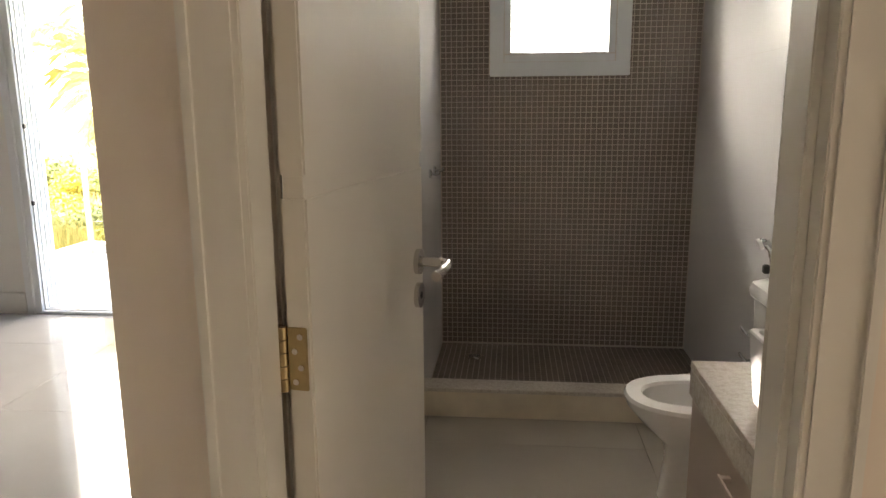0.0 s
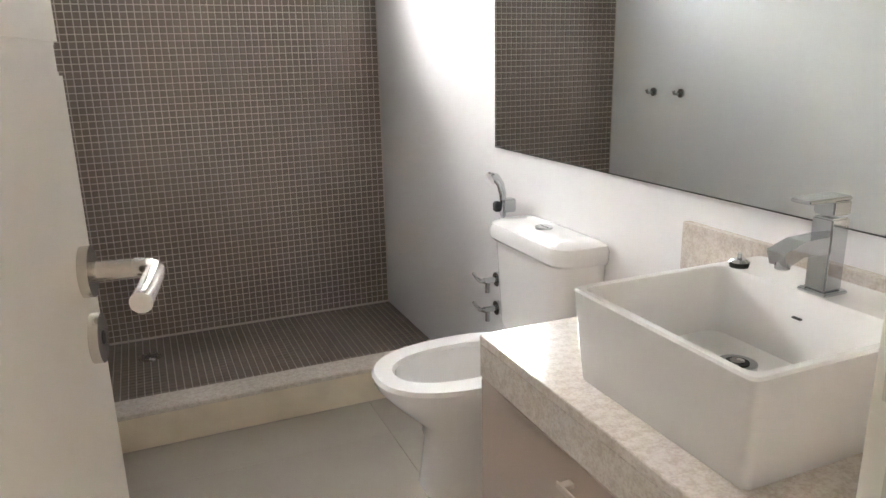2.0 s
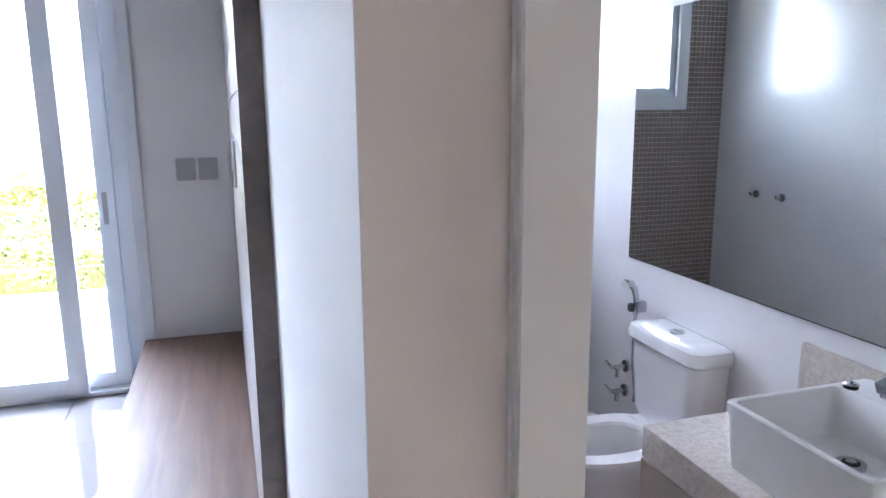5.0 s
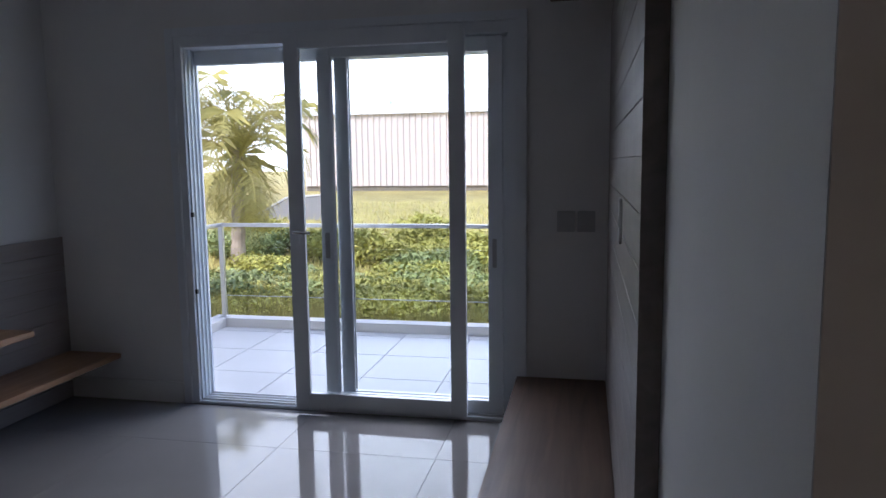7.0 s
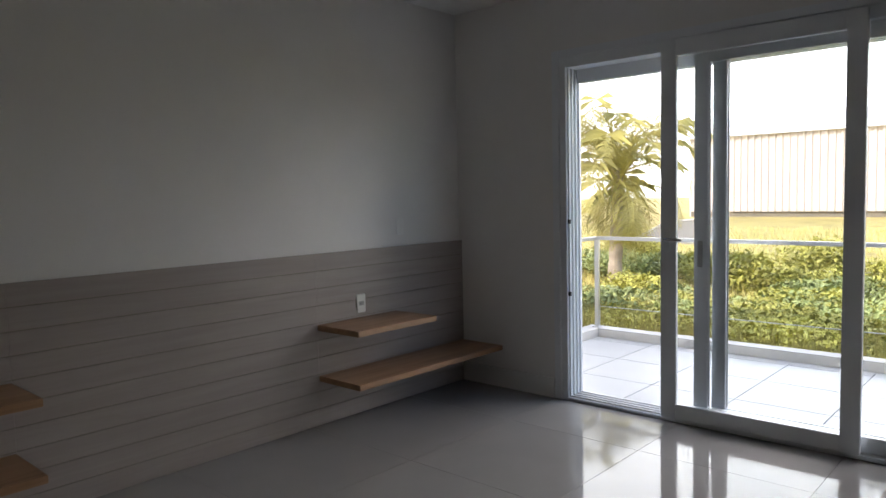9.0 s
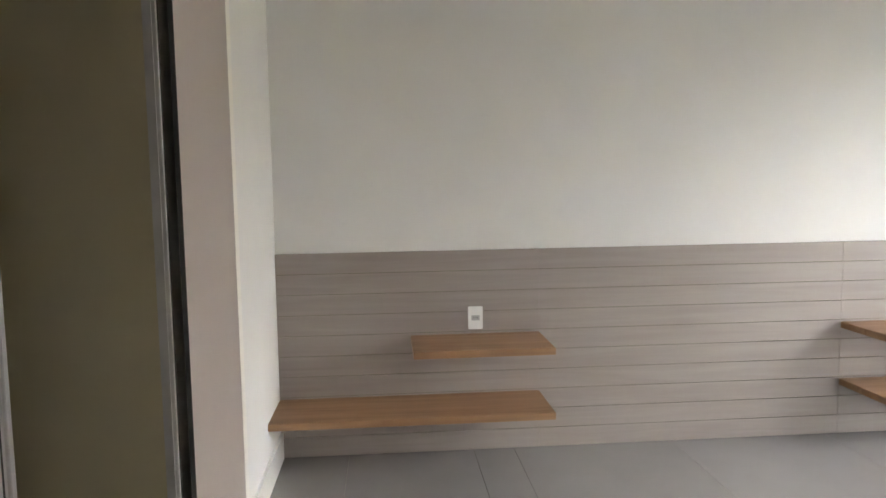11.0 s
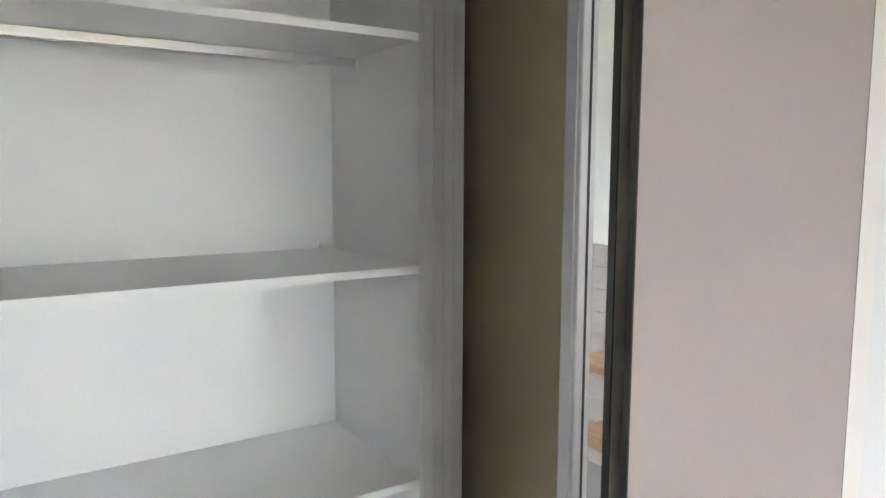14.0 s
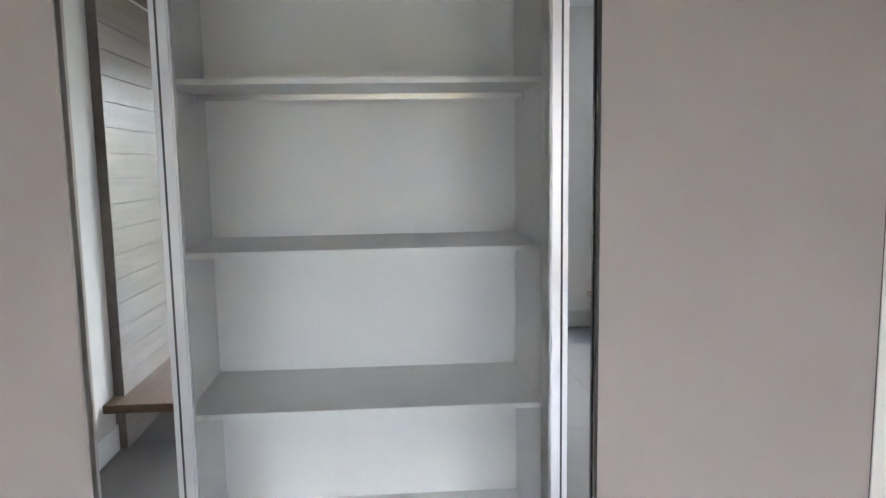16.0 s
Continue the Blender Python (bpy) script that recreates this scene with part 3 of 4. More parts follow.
def basin():
    X0, X1, Y0, Y1 = 0.495, 0.935, 0.28, 0.685
    cx, cy = (X0 + X1) / 2, (Y0 + Y1) / 2
    b = empty("wash_basin", cx, cy, 0.6692)
    tagged(b, "white square ceramic vessel basin on granite worktop", "basin")
    hx, hy = (X1 - X0) / 2, (Y1 - Y0) / 2

    def ring(x0, x1, y0, y1, z, r):
        out = []
        for ax, ay, a0 in ((x1 - r, y1 - r, 0), (x0 + r, y1 - r, 90), (x0 + r, y0 + r, 180), (x1 - r, y0 + r, 270)):
            for k in range(6):
                a = radians(a0 + 18 * k)
                out.append((ax + r * math.cos(a), ay + r * math.sin(a), z))
        return out
    dx = hx - 0.115
    rings = [ring(-hx + 0.018, hx - 0.01, -hy + 0.014, hy - 0.014, 0, 0.012), ring(-hx + 0.016, hx - 0.01, -hy + 0.012, hy - 0.012, 0.006, 0.014), ring(-hx + 0.001, hx, -hy, hy, 0.160, 0.014),
             ring(-hx, hx, -hy, hy, 0.166, 0.014), ring(-hx + 0.003, hx - 0.003, -hy + 0.003, hy - 0.003, 0.170, 0.014),
             ring(-hx + 0.014, dx, -hy + 0.014, hy - 0.014, 0.170, 0.02), ring(-hx + 0.018, dx - 0.004, -hy + 0.018, hy - 0.018, 0.165, 0.022), ring(-hx + 0.045, dx - 0.03, -hy + 0.04, hy - 0.04, 0.055, 0.03),
             ring(-hx + 0.075, dx - 0.05, -hy + 0.07, hy - 0.07, 0.042, 0.04), ring(-0.015, 0.045, 0.015, 0.075, 0.036, 0.02)]
    part("bowl", loft(rings), M_CERAMIC, b, smooth=True)
    w = part("waste", rod((0.015, 0.045, 0.036), (0.015, 0.045, 0.046), 0.033, n=30), M_CHROME, b, "chrome waste ring", True)
    part("grid", rod((0.015, 0.045, 0.044), (0.015, 0.045, 0.0475), 0.02, n=24), M_DARK, w)
    part("grid_boss", rod((0.015, 0.045, 0.046), (0.015, 0.045, 0.050), 0.012, n=24), M_STEEL, w)
    part("overflow", box(dx - 0.018, dx - 0.010, -0.009, 0.009, 0.127, 0.130, 0.001), M_DARK, b)
    return b


basin()


def faucet():
    f = empty("basin_faucet", 0.850, 0.478, 0.8394)
    f.scale = (0.9, 0.9, 0.95)
    tagged(f, "square chrome single-lever basin faucet", "faucet")
    part("base", box(-0.030, 0.030, -0.030, 0.030, 0, 0.007, 0.002), M_CHROME, f)
    part("column", box(-0.022, 0.022, -0.022, 0.022, 0.006, 0.135, 0.003), M_CHROME, f)
    part("spout", loft([[(-0.022, -0.02, 0.105), (-0.022, 0.02, 0.105), (-0.022, 0.02, 0.075), (-0.022, -0.02, 0.075)], [(-0.08, -0.02, 0.103), (-0.08, 0.02, 0.103), (-0.08, 0.02, 0.077), (-0.08, -0.02, 0.077)], [(-0.128, -0.02, 0.088), (-0.128, 0.02, 0.088), (-0.118, 0.02, 0.062), (-0.118, -0.02, 0.062)]]), M_CHROME, f)
    part("aerator", rod((-0.108, 0, 0.056), (-0.108, 0, 0.072), 0.013, n=22), M_CHROME, f, smooth=True)
    part("cap", box(-0.022, 0.022, -0.022, 0.022, 0.139, 0.165, 0.003), M_CHROME, f)
    part("lever", box(-0.082, 0.022, -0.021, 0.021, 0.164, 0.172, 0.002), M_CHROME, f)


faucet()
st = empty("basin_plug", 0.838, 0.645, 0.8394)
tagged(st, "loose black rubber and chrome basin plug on the rim", "plug")
part("rubber", rod((0, 0, 0), (0, 0, 0.010), 0.017, n=24, r2=0.019), M_DARK, st, smooth=True)
part("cap", rod((0, 0, 0.010), (0, 0, 0.015), 0.019, n=24, r2=0.012), M_CHROME, st, smooth=True)
part("knob", rod((0, 0, 0.015), (0, 0, 0.026), 0.004), M_CHROME, st, smooth=True)


def robe_hook(y, z):
    h = empty("robe_hook", BATH_L + 0.012, y, z)
    tagged(h, "small chrome robe hook on the white wall", "hook", "robe hooks")
    part("rose", rod((0, 0, 0), (0.010, 0, 0), 0.022, n=24), M_CHROME, h, smooth=True)
    part("arm", tube([(0.008, 0, 0), (0.03, 0, -0.004), (0.045, 0, -0.002), (0.052, 0, 0.012)], [0.007, 0.007, 0.007, 0.008], 12), M_CHROME, h, smooth=True)


robe_hook(2.745, 1.025)
robe_hook(2.54, 1.025)


# ---- bedroom: headboard with shelves ----
HB_X = BED_L + 0.03
hb = empty("headboard", BED_L, 1.1, 0)
tagged(hb, "taupe wood headboard of grooved horizontal boards along the wall", "headboard")
# backing in the gap colour, which darkens the grooves between the boards
part("backing", box(0.001, 0.022, CLOSET_Y + 0.002 - 1.1, WIN_Y - 0.004 - 1.1, 0.004, 1.098), M_SHADOWGAP, hb)
rows = 10
h = 1.101 / rows
for i in range(rows):
    for y0, y1 in ((CLOSET_Y + 0.002, 0.243), (0.244, 1.97), (1.9708, WIN_Y - 0.003)):
        gap = 0.002 if i < rows - 1 else 0
        part("board", box(0.0225, 0.03, y0 - 1.1, y1 - 1.1, i * h + 0.002, (i + 1) * h - gap, 0.0006, 1), M_PANEL, hb)


def wall_shelf(y0, y1, z, label, group="headboard shelves"):
    s = empty("wall_shelf", HB_X, (y0 + y1) / 2, z)
    tagged(s, label, "shelf", group)
    n = (y1 - y0) / 2
    part("board", box(0.0005, 0.39, -n, n, -0.036, 0, 0.003), M_OAK, s)
    part("edge_band", box(0.3905, 0.3925, -n + 0.002, n - 0.002, -0.034, -0.002, 0.0008), M_OAK, s)
    return s


wall_shelf(-0.455, 0.243, 0.649, "short floating oak shelf on the taupe headboard")
wall_shelf(CLOSET_Y + 0.001, 0.243, 0.322, "long floating oak shelf running to the closet pier")
wall_shelf(1.97, 2.661, 0.649, "short floating oak shelf on the headboard near the window")
wall_shelf(1.97, WIN_Y - 0.015, 0.322, "long floating oak shelf running to the window wall")


def outlet(name, x, y, z, label, face="x", plug=True, w=0.080, hgt=0.125):
    o = empty(name, x, y, z)
    tagged(o, label, "outlet" if plug else "switch")
    s = 1 if face == "x" else -1
    part("plate", box(min(0, s * 0.009), max(0, s * 0.009), -w / 2, w / 2, -hgt / 2, hgt / 2, 0.004, 3), M_PLASTIC, o)
    if plug:
        k = part("socket", box(s * 0.0085, s * 0.0105, -0.022, 0.022, -0.014, 0.014, 0.0006) if s > 0 else box(-0.0105, -0.0085, -0.022, 0.022, -0.014, 0.014, 0.0006), M_PLATE, o)
        for dy in (-0.01, 0, 0.01):
            part("pin_hole", rod((s * 0.0095, dy, 0.003 if dy == 0 else 0), (s * 0.0112, dy, 0.003 if dy == 0 else 0), 0.0028, n=10), M_DARK, k)
    else:
        part("rocker", box(min(s * 0.008, s * 0.012), max(s * 0.008, s * 0.012), -0.013, 0.013, -0.022, 0.022, 0.0015), M_PLASTIC, o)
    return o


outlet("wall_outlet", HB_X, -0.105, 0.735, "white plastic wall outlet above the oak shelf")
outlet("wall_outlet", HB_X, 2.337, 0.742, "white plastic wall outlet above the oak shelf")
outlet("light_switch", BED_L, 2.75, 1.24, "white plastic light switch above the headboard", plug=False)

# ---- bedroom: panelling, bench, top shelf ----
PE = 0.97
pn = empty("wall_panelling", BED_R, 2.2, 0)
tagged(pn, "floor to ceiling brown wood panelling with horizontal grooves", "panelling")
t = 0.055
part("frame", box(-t + 0.012, -0.001, PE + 0.002 - 2.2, WIN_Y - 0.004 - 2.2, 0.003, 2.436), M_PANEL_D, pn)
part("end_board", box(-t, -0.001, PE - 0.018 - 2.2, PE - 2.2, 0.001, 2.436, 0.001), M_PANEL_D, pn)
for i in range(18):
    part("board", box(-t, -t + 0.0115, PE + 0.0005 - 2.2, WIN_Y - 0.005 - 2.2, 0.003 + i * 0.131, 0.131 + i * 0.131 - 0.0005, 0.0008, 1), M_PANEL_D, pn)
bench = empty("floating_bench", BED_R - t, 2.0, 0.295)
tagged(bench, "long low floating oak bench along the panelled wall", "bench")
part("board", box(-0.515, -0.001, 0.80 - 2.0, WIN_Y - 0.016 - 2.0, -0.045, 0, 0.003), M_BENCH, bench)
part("end_piece", box(-0.001, t - 0.001, 0.80 - 2.0, PE - 0.02 - 2.0, -0.045, 0, 0.002), M_BENCH, bench)
tsf = empty("top_shelf", BED_R - t, 2.0, 2.44)
tagged(tsf, "long oak shelf high on the panelled wall", "shelf")
part("board", box(-0.33, -0.001, 0.80 - 2.0, WIN_Y - 0.016 - 2.0, 0, 0.045, 0.003), M_BENCH, tsf)
part("end_piece", box(-0.001, t - 0.001, 0.80 - 2.0, PE - 0.02 - 2.0, 0, 0.045, 0.002), M_BENCH, tsf)
o = outlet("light_switch", BED_R - t, 1.83, 1.355, "white plastic switch plate on the wood panelling", "-x", False, 0.075, 0.16)
for x in (-0.815, -0.70):
    p = empty("cover_plate", x, WIN_Y, 1.22)
    tagged(p, "square grey cover plate on the window wall", "cover plate", "cover plates")
    part("plate", box(-0.05, 0.05, -0.008, 0, -0.06, 0.06, 0.003), M_PLATE, p)


# ---- balcony door ----
def frame_rect(parent, name, x0, x1, z0, z1, y0, y1, w, wb=None, label=""):
    wb = wb or w
    for a in ((x0, x0 + w, z0, z1), (x1 - w, x1, z0, z1)):
        part("stile", box(a[0], a[1], y0, y1, a[2], a[3], 0.004), M_PVC, parent)
    part("top_rail", box(x0 + w, x1 - w, y0, y1, z1 - w, z1, 0.004), M_PVC, parent)
    part("bottom_rail", box(x0 + w, x1 - w, y0, y1, z0, z0 + wb, 0.004), M_PVC, parent)


def balcony_door():
    d = empty("window_2", -2.164, WIN_Y, 0)
    tagged(d, "white sliding balcony door with three glazed leaves, one side open", "sliding door", kind="structure")
    W2 = 1.072
    for a in ((-W2, -W2 + 0.05), (W2 - 0.05, W2)):
        part("jamb", box(a[0], a[1], -0.012, 0.186, 0.0, 2.357, 0.003), M_PVC, d)
    part("head", box(-W2 + 0.05, W2 - 0.05, -0.012, 0.186, 2.29, 2.357, 0.003), M_PVC, d)
    part("sill_track", box(-W2 + 0.05, W2 - 0.05, -0.012, 0.186, 0.0, 0.022, 0.003), M_PVC, d)
    for k in range(4):
        part("track_rib", box(-W2 + 0.05, W2 - 0.05, 0.012 + k * 0.045, 0.017 + k * 0.045, 0.022, 0.034), M_ALU, d)
        part("jamb_rib", box(-W2 + 0.05, -W2 + 0.062, 0.008 + k * 0.045, 0.014 + k * 0.045, 0.03, 2.29), M_PVC, d)
        part("jamb_rib", box(W2 - 0.062, W2 - 0.05, 0.008 + k * 0.045, 0.014 + k * 0.045, 0.03, 2.29), M_PVC, d)
    for a in ((-W2 - 0.055, -W2), (W2, W2 + 0.055)):
        part("casing", box(a[0], a[1], -0.02, -0.001, 0.0, 2.41, 0.004), M_PVC, d)
    part("casing", box(-W2, W2, -0.02, -0.001, 2.357, 2.41, 0.004), M_PVC, d)
    part("shutter_box", box(-W2 + 0.062, W2 - 0.062, 0.12, 0.18, 2.20, 2.29, 0.004), M_PVC, d, "slim shutter box under the head")
    for x0, x1, y, nm in ((-0.33, 0.77, -0.045, 0), (-0.15, 0.98, 0.03, 1), (-0.06, 1.015, 0.085, 2)):
        lf = part("leaf", box(x0 + 0.09, x0 + 0.10, y, y + 0.004, 0.13, 2.2), M_PVC, d, "glazed white sliding leaf")
        z1 = 2.345 if nm == 0 else 2.285
        frame_rect(lf, "leaf", x0, x1, 0.03, z1, y, y + 0.042, 0.095 if nm == 0 else 0.085)
        g = part("pane", box(x0 + 0.08, x1 - 0.08, y + 0.018, y + 0.024, 0.11, z1 - 0.08), M_GLASS, lf)
        g.visible_shadow = False
    hd = part("lever_handle", box(-0.305, -0.265, -0.054, -0.045, 1.08, 1.22, 0.003), M_PVC, d)
    part("grip", tube([(-0.285, -0.05, 1.15), (-0.285, -0.085, 1.15), (-0.26, -0.092, 1.15), (-0.18, -0.092, 1.15)], 0.010, 12), M_STEEL, hd, "steel grip", True)
    part("pull", box(-0.125, -0.095, 0.022, 0.03, 0.98, 1.14, 0.003), M_PLATE, d)
    part("pull", box(0.93, 0.955, -0.05, -0.045, 0.95, 1.12, 0.003), M_PLATE, d)
    for z in (0.75, 1.25):
        part("buffer", box(-W2 + 0.05, -W2 + 0.066, 0.0, 0.02, z - 0.015, z + 0.015, 0.002), M_DARK, d)
    return d


balcony_door()


# ---- closet ----
def sliding_leaf(name, x0, x1, y, mirror, edge=None):
    c = empty(name, (x0 + x1) / 2, y, 0.03)
    w = (x1 - x0) / 2
    H = 2.47
    if mirror:
        tagged(c, "sliding closet door with mirror in brushed aluminium frame", "closet door", "closet doors")
        for a in (-w, w):
            s = 1 if a < 0 else -1
            q = sorted((a, a + s * 0.042))
            st_ = part("stile", box(q[0], q[1], -0.028, 0.0, 0, H, 0.003), M_ALU, c, "aluminium stile with grip groove")
            q2 = sorted((a + s * 0.002, a + s * 0.016))
            part("rib", box(q2[0], q2[1], 0.0, 0.007, 0.01, H - 0.01, 0.001), M_ALU, st_)
            # no cut groove: a dark strip on the stile stands for its shade
            q3 = sorted((a + s * 0.024, a + s * 0.029))
            part("groove", box(q3[0], q3[1], -0.001, 0.0006, 0.01, H - 0.01), M_DARK, st_, "dark strip painted as the shade in the groove")
        for z in (0, H - 0.04):
            part("rail", box(-w + 0.042, w - 0.042, -0.026, -0.001, z, z + 0.04, 0.002), M_ALU, c)
        part("mirror", box(-w + 0.04, w - 0.04, -0.010, -0.004, 0.035, H - 0.035), M_MIRROR, c)
    else:
        tagged(c, "sliding closet door in matt taupe laminate", "closet door", "closet doors")
        part("panel", box(-w + 0.002, w - 0.002, -0.014, 0.0, 0, H, 0.0015), M_TAUPE, c)
        for a in (-w, w):
            q = sorted((a, a + (0.004 if a < 0 else -0.004)))
            part("edge_profile", box(q[0], q[1], -0.0145, -0.0005, 0, H), edge or M_DARK, c, "slim edge profile")
    return c


sliding_leaf("closet_door", -3.185, -2.499, CLOSET_Y + 0.006, False)
sliding_leaf("closet_door", -3.05, -2.394, CLOSET_Y - 0.018, True)
sliding_leaf("closet_door", -1.335, -0.69, CLOSET_Y + 0.006, False, M_TAUPE)
sliding_leaf("closet_door", -1.564, -0.90, CLOSET_Y - 0.018, True)
part("closet_end_trim", box(-3.264, -3.187, CLOSET_Y - 0.10, CLOSET_Y + 0.004, 0, 2.515, 0.002), M_LACQ, None, "cream lacquered closet end trim beside the door", category="trim", kind="structure")
trk = empty("closet_track", -1.97, CLOSET_Y - 0.03, 0)
tagged(trk, "low aluminium floor track of the sliding closet doors", "track", kind="structure")
for dy in (0.012, -0.020, -0.045):
    part("rail", box(-1.18, 1.28, dy, dy + 0.006, 0.0005, 0.012, 0.001), M_ALU, trk)


def closet_shelving():
    c = empty("closet_shelving", -1.927, -2.05, 0)
    tagged(c, "white laminate closet shelving with hanging rail", "shelving")
    x0, x1, y0, y1 = -0.577, 0.577, -0.235, 0.249
    part("back", box(x0 - 0.1, x1 + 0.1, y0 - 0.016, y0, 0.0, 2.6), M_WHITELAM, c)
    for a, b in ((x0 - 0.124, x0), (x1, x1 + 0.124)):
        part("side", box(a, b, y0 + 0.001, y1, 0.0, 2.6, 0.001), M_WHITELAM, c)
        for k in range(4):
            xx = a + 0.02 + k * 0.028
            part("reed", box(xx, xx + 0.012, y1, y1 + 0.004, 0.0, 2.6, 0.001), M_WHITELAM, c)
    for z in (0.18, 0.709, 1.231, 1.762, 2.35):
        part("shelf", box(x0 + 0.0005, x1 - 0.0005, y0 + 0.001, y1 - 0.002, z - 0.018, z, 0.001), M_WHITELAM, c)
    r = part("hanging_rail", box(x0 + 0.012, x1 - 0.012, -0.075, -0.050, 1.722, 1.742, 0.004), M_ALU, c, "flat oval aluminium hanging rail")
    for a in (x0 + 0.001, x1 - 0.013):
        part("rail_bracket", box(a, a + 0.012, -0.083, -0.042, 1.708, 1.7435, 0.003), M_PLASTIC, r)
    part("cable_clip", box(x0 + 0.01, x0 + 0.045, y0 + 0.001, y0 + 0.012, 1.2315, 1.245, 0.002), M_PLASTIC, c)
    return c


closet_shelving()

# ---- balcony ----
slab("balcony_slab", -4.36, 1.4, 3.60, 5.75, -0.30, -0.046, M_GROUT, "cement bed under the balcony tiles", "floor")
balc = empty("balcony_floor", 0, 0, 0)
tagged(balc, "pale grey square balcony floor tiles", "floor", kind="structure")
slab("balcony_curb", -4.36, 1.4, 5.60, 5.75, -0.045, 0.055, M_CONC, "pale painted curb along the balcony edge", "kerb")
slab("balcony_curb", -4.36, -4.20, 3.605, 5.599, -0.045, 0.055, M_CONC, "pale painted curb along the balcony edge", "kerb")


def railing():
    r = empty("balcony_railing", -4.245, 5.67, 0.0555)
    tagged(r, "aluminium balcony railing with clear glass panels", "railing")
    for x in (0.0, 3.9, 5.5):
        p = part("post", box(x - 0.022, x + 0.022, -0.022, 0.022, 0, 0.905, 0.003), M_ALU, r)
        part("foot", box(x - 0.045, x + 0.045, -0.045, 0.045, 0, 0.010, 0.002), M_ALU, p)
    part("top_rail", box(-0.03, 5.6, -0.03, 0.03, 0.905, 0.94, 0.006), M_ALU, r)
    part("side_rail", box(-0.03, 0.03, -2.06, -0.031, 0.905, 0.94, 0.006), M_ALU, r)
    part("side_post", box(-0.022, 0.022, -2.04, -1.996, 0, 0.905, 0.003), M_ALU, r)
    for a, b in ((0.03, 3.87), (3.93, 5.47)):
        g = part("glass_panel", box(a, b, -0.004, 0.004, 0.22, 0.70), M_GLASS, r, "clear glass panel")
        g.visible_shadow = False
        part("glass_edge", box(a, b, -0.006, 0.006, 0.214, 0.220), M_ALU, r)
    return r


railing()

# ---- outdoors ----
gb = bmesh.new()
GN = 40
grid = [[gb.verts.new((-900 + 1800 * (i / GN), 5.9 + 1500 * (j / GN) ** 2.2, -0.35)) for j in range(GN + 1)] for i in range(GN + 1)]
for i in range(GN):
    for j in range(GN):
        gb.faces.new((grid[i][j], grid[i + 1][j], grid[i + 1][j + 1], grid[i][j + 1]))
part("ground", gb, M_GRASS, None, "dry yellow-green lawn reaching to the horizon", category="ground", kind="structure")
slab("ground_house", -900, 900, -900, 5.9, -0.6, -0.35, M_GRASS, "dry lawn round the house", "ground")
# out-of-view house mass, added to keep the sun off room and balcony
slab("house_wall", 1.4, 9, -6, 3.6, -0.35, 3.4, M_CONC, "unseen pale rendered house wall added beside the room", "wall")
slab("house_wall", -12, -4.36, -6, 3.6, -0.35, 3.4, M_CONC, "unseen pale rendered house wall added beside the room", "wall")
slab("house_wall", -4.35, 1.39, -6, -2.51, -0.35, 3.4, M_CONC, "unseen pale rendered house wall added behind the room", "wall")
slab("roof", -12, 9, -6, 3.95, 3.41, 3.6, M_CONC, "unseen flat pale roof slab added to shade room and balcony", "roof")


def shed():
    s = empty("warehouse", 0, 46, -0.35)
    tagged(s, "long low warehouse clad in pale corrugated sheet steel", "warehouse")
    L, R_, zt = -20.0, 30.0, 5.2
    pitch = 0.42
    n = int((R_ - L) / pitch)
    for k in range(n):
        x = L + k * pitch
        pts = [(x, 0), (x + 0.20, 0), (x + 0.25, -0.09), (x + 0.37, -0.09), (x + 0.42, 0)]
        rings = [[(px, py, z) for px, py in pts] + [(pts[-1][0], 0.1, z), (pts[0][0], 0.1, z)] for z in (0.35, zt)]
        part("wall_sheet", loft(rings), M_SHED, s)
    # dark box whose colour stands for the shade below the sheets
    part("plinth", box(L, R_, 0.12, 0.5, 0, 0.5), M_SHADOWGAP, s, "dark strip coloured as the shade under the cladding")
    part("gutter", box(L - 0.1, R_ + 0.1, -0.3, 0.1, zt, zt + 0.12), M_SHEDROOF, s)
    rb = loft([[(L - 0.1, -0.2, zt + 0.12), (L - 0.1, 14, zt + 2.4), (L - 0.1, 14, zt + 2.5), (L - 0.1, -0.2, zt + 0.2)], [(R_, -0.2, zt + 0.12), (R_, 14, zt + 2.4), (R_, 14, zt + 2.5), (R_, -0.2, zt + 0.2)]])
    part("roof", rb, M_SHEDROOF, s, "low-pitched white sheet roof")
    for k in range(5):
        x = L + 4 + k * 7
        part("roof_vent", box(x, x + 0.8, 5, 5.6, zt + 0.9, zt + 1.35, 0.05), M_SHEDROOF, s)
    part("end_wall", box(L - 0.1, L, 0.1, 13.8, 0, zt), M_SHED, s)
    return s


shed()


def garden_wall():
    g = empty("garden_wall", -10.9, 22, -0.35)
    tagged(g, "sloping shaded-grey concrete retaining wall behind the palm", "wall")
    prof = [(-1.6, -0.2), (1.6, -0.2), (1.6, 0.85), (0.1, 0.75), (-1.1, 0.12)]
    part("wall", loft([[(x, y, z) for x, z in prof] for y in (0.0, 0.22)]), M_WING, g)
    cap = [(-1.14, 0.121), (0.09, 0.751), (1.62, 0.851), (1.62, 0.90), (0.07, 0.80), (-1.16, 0.165)]
    part("coping", loft([[(x, y, z) for x, z in cap] for y in (-0.03, 0.25)]), M_CONC, g, "pale coping")


garden_wall()


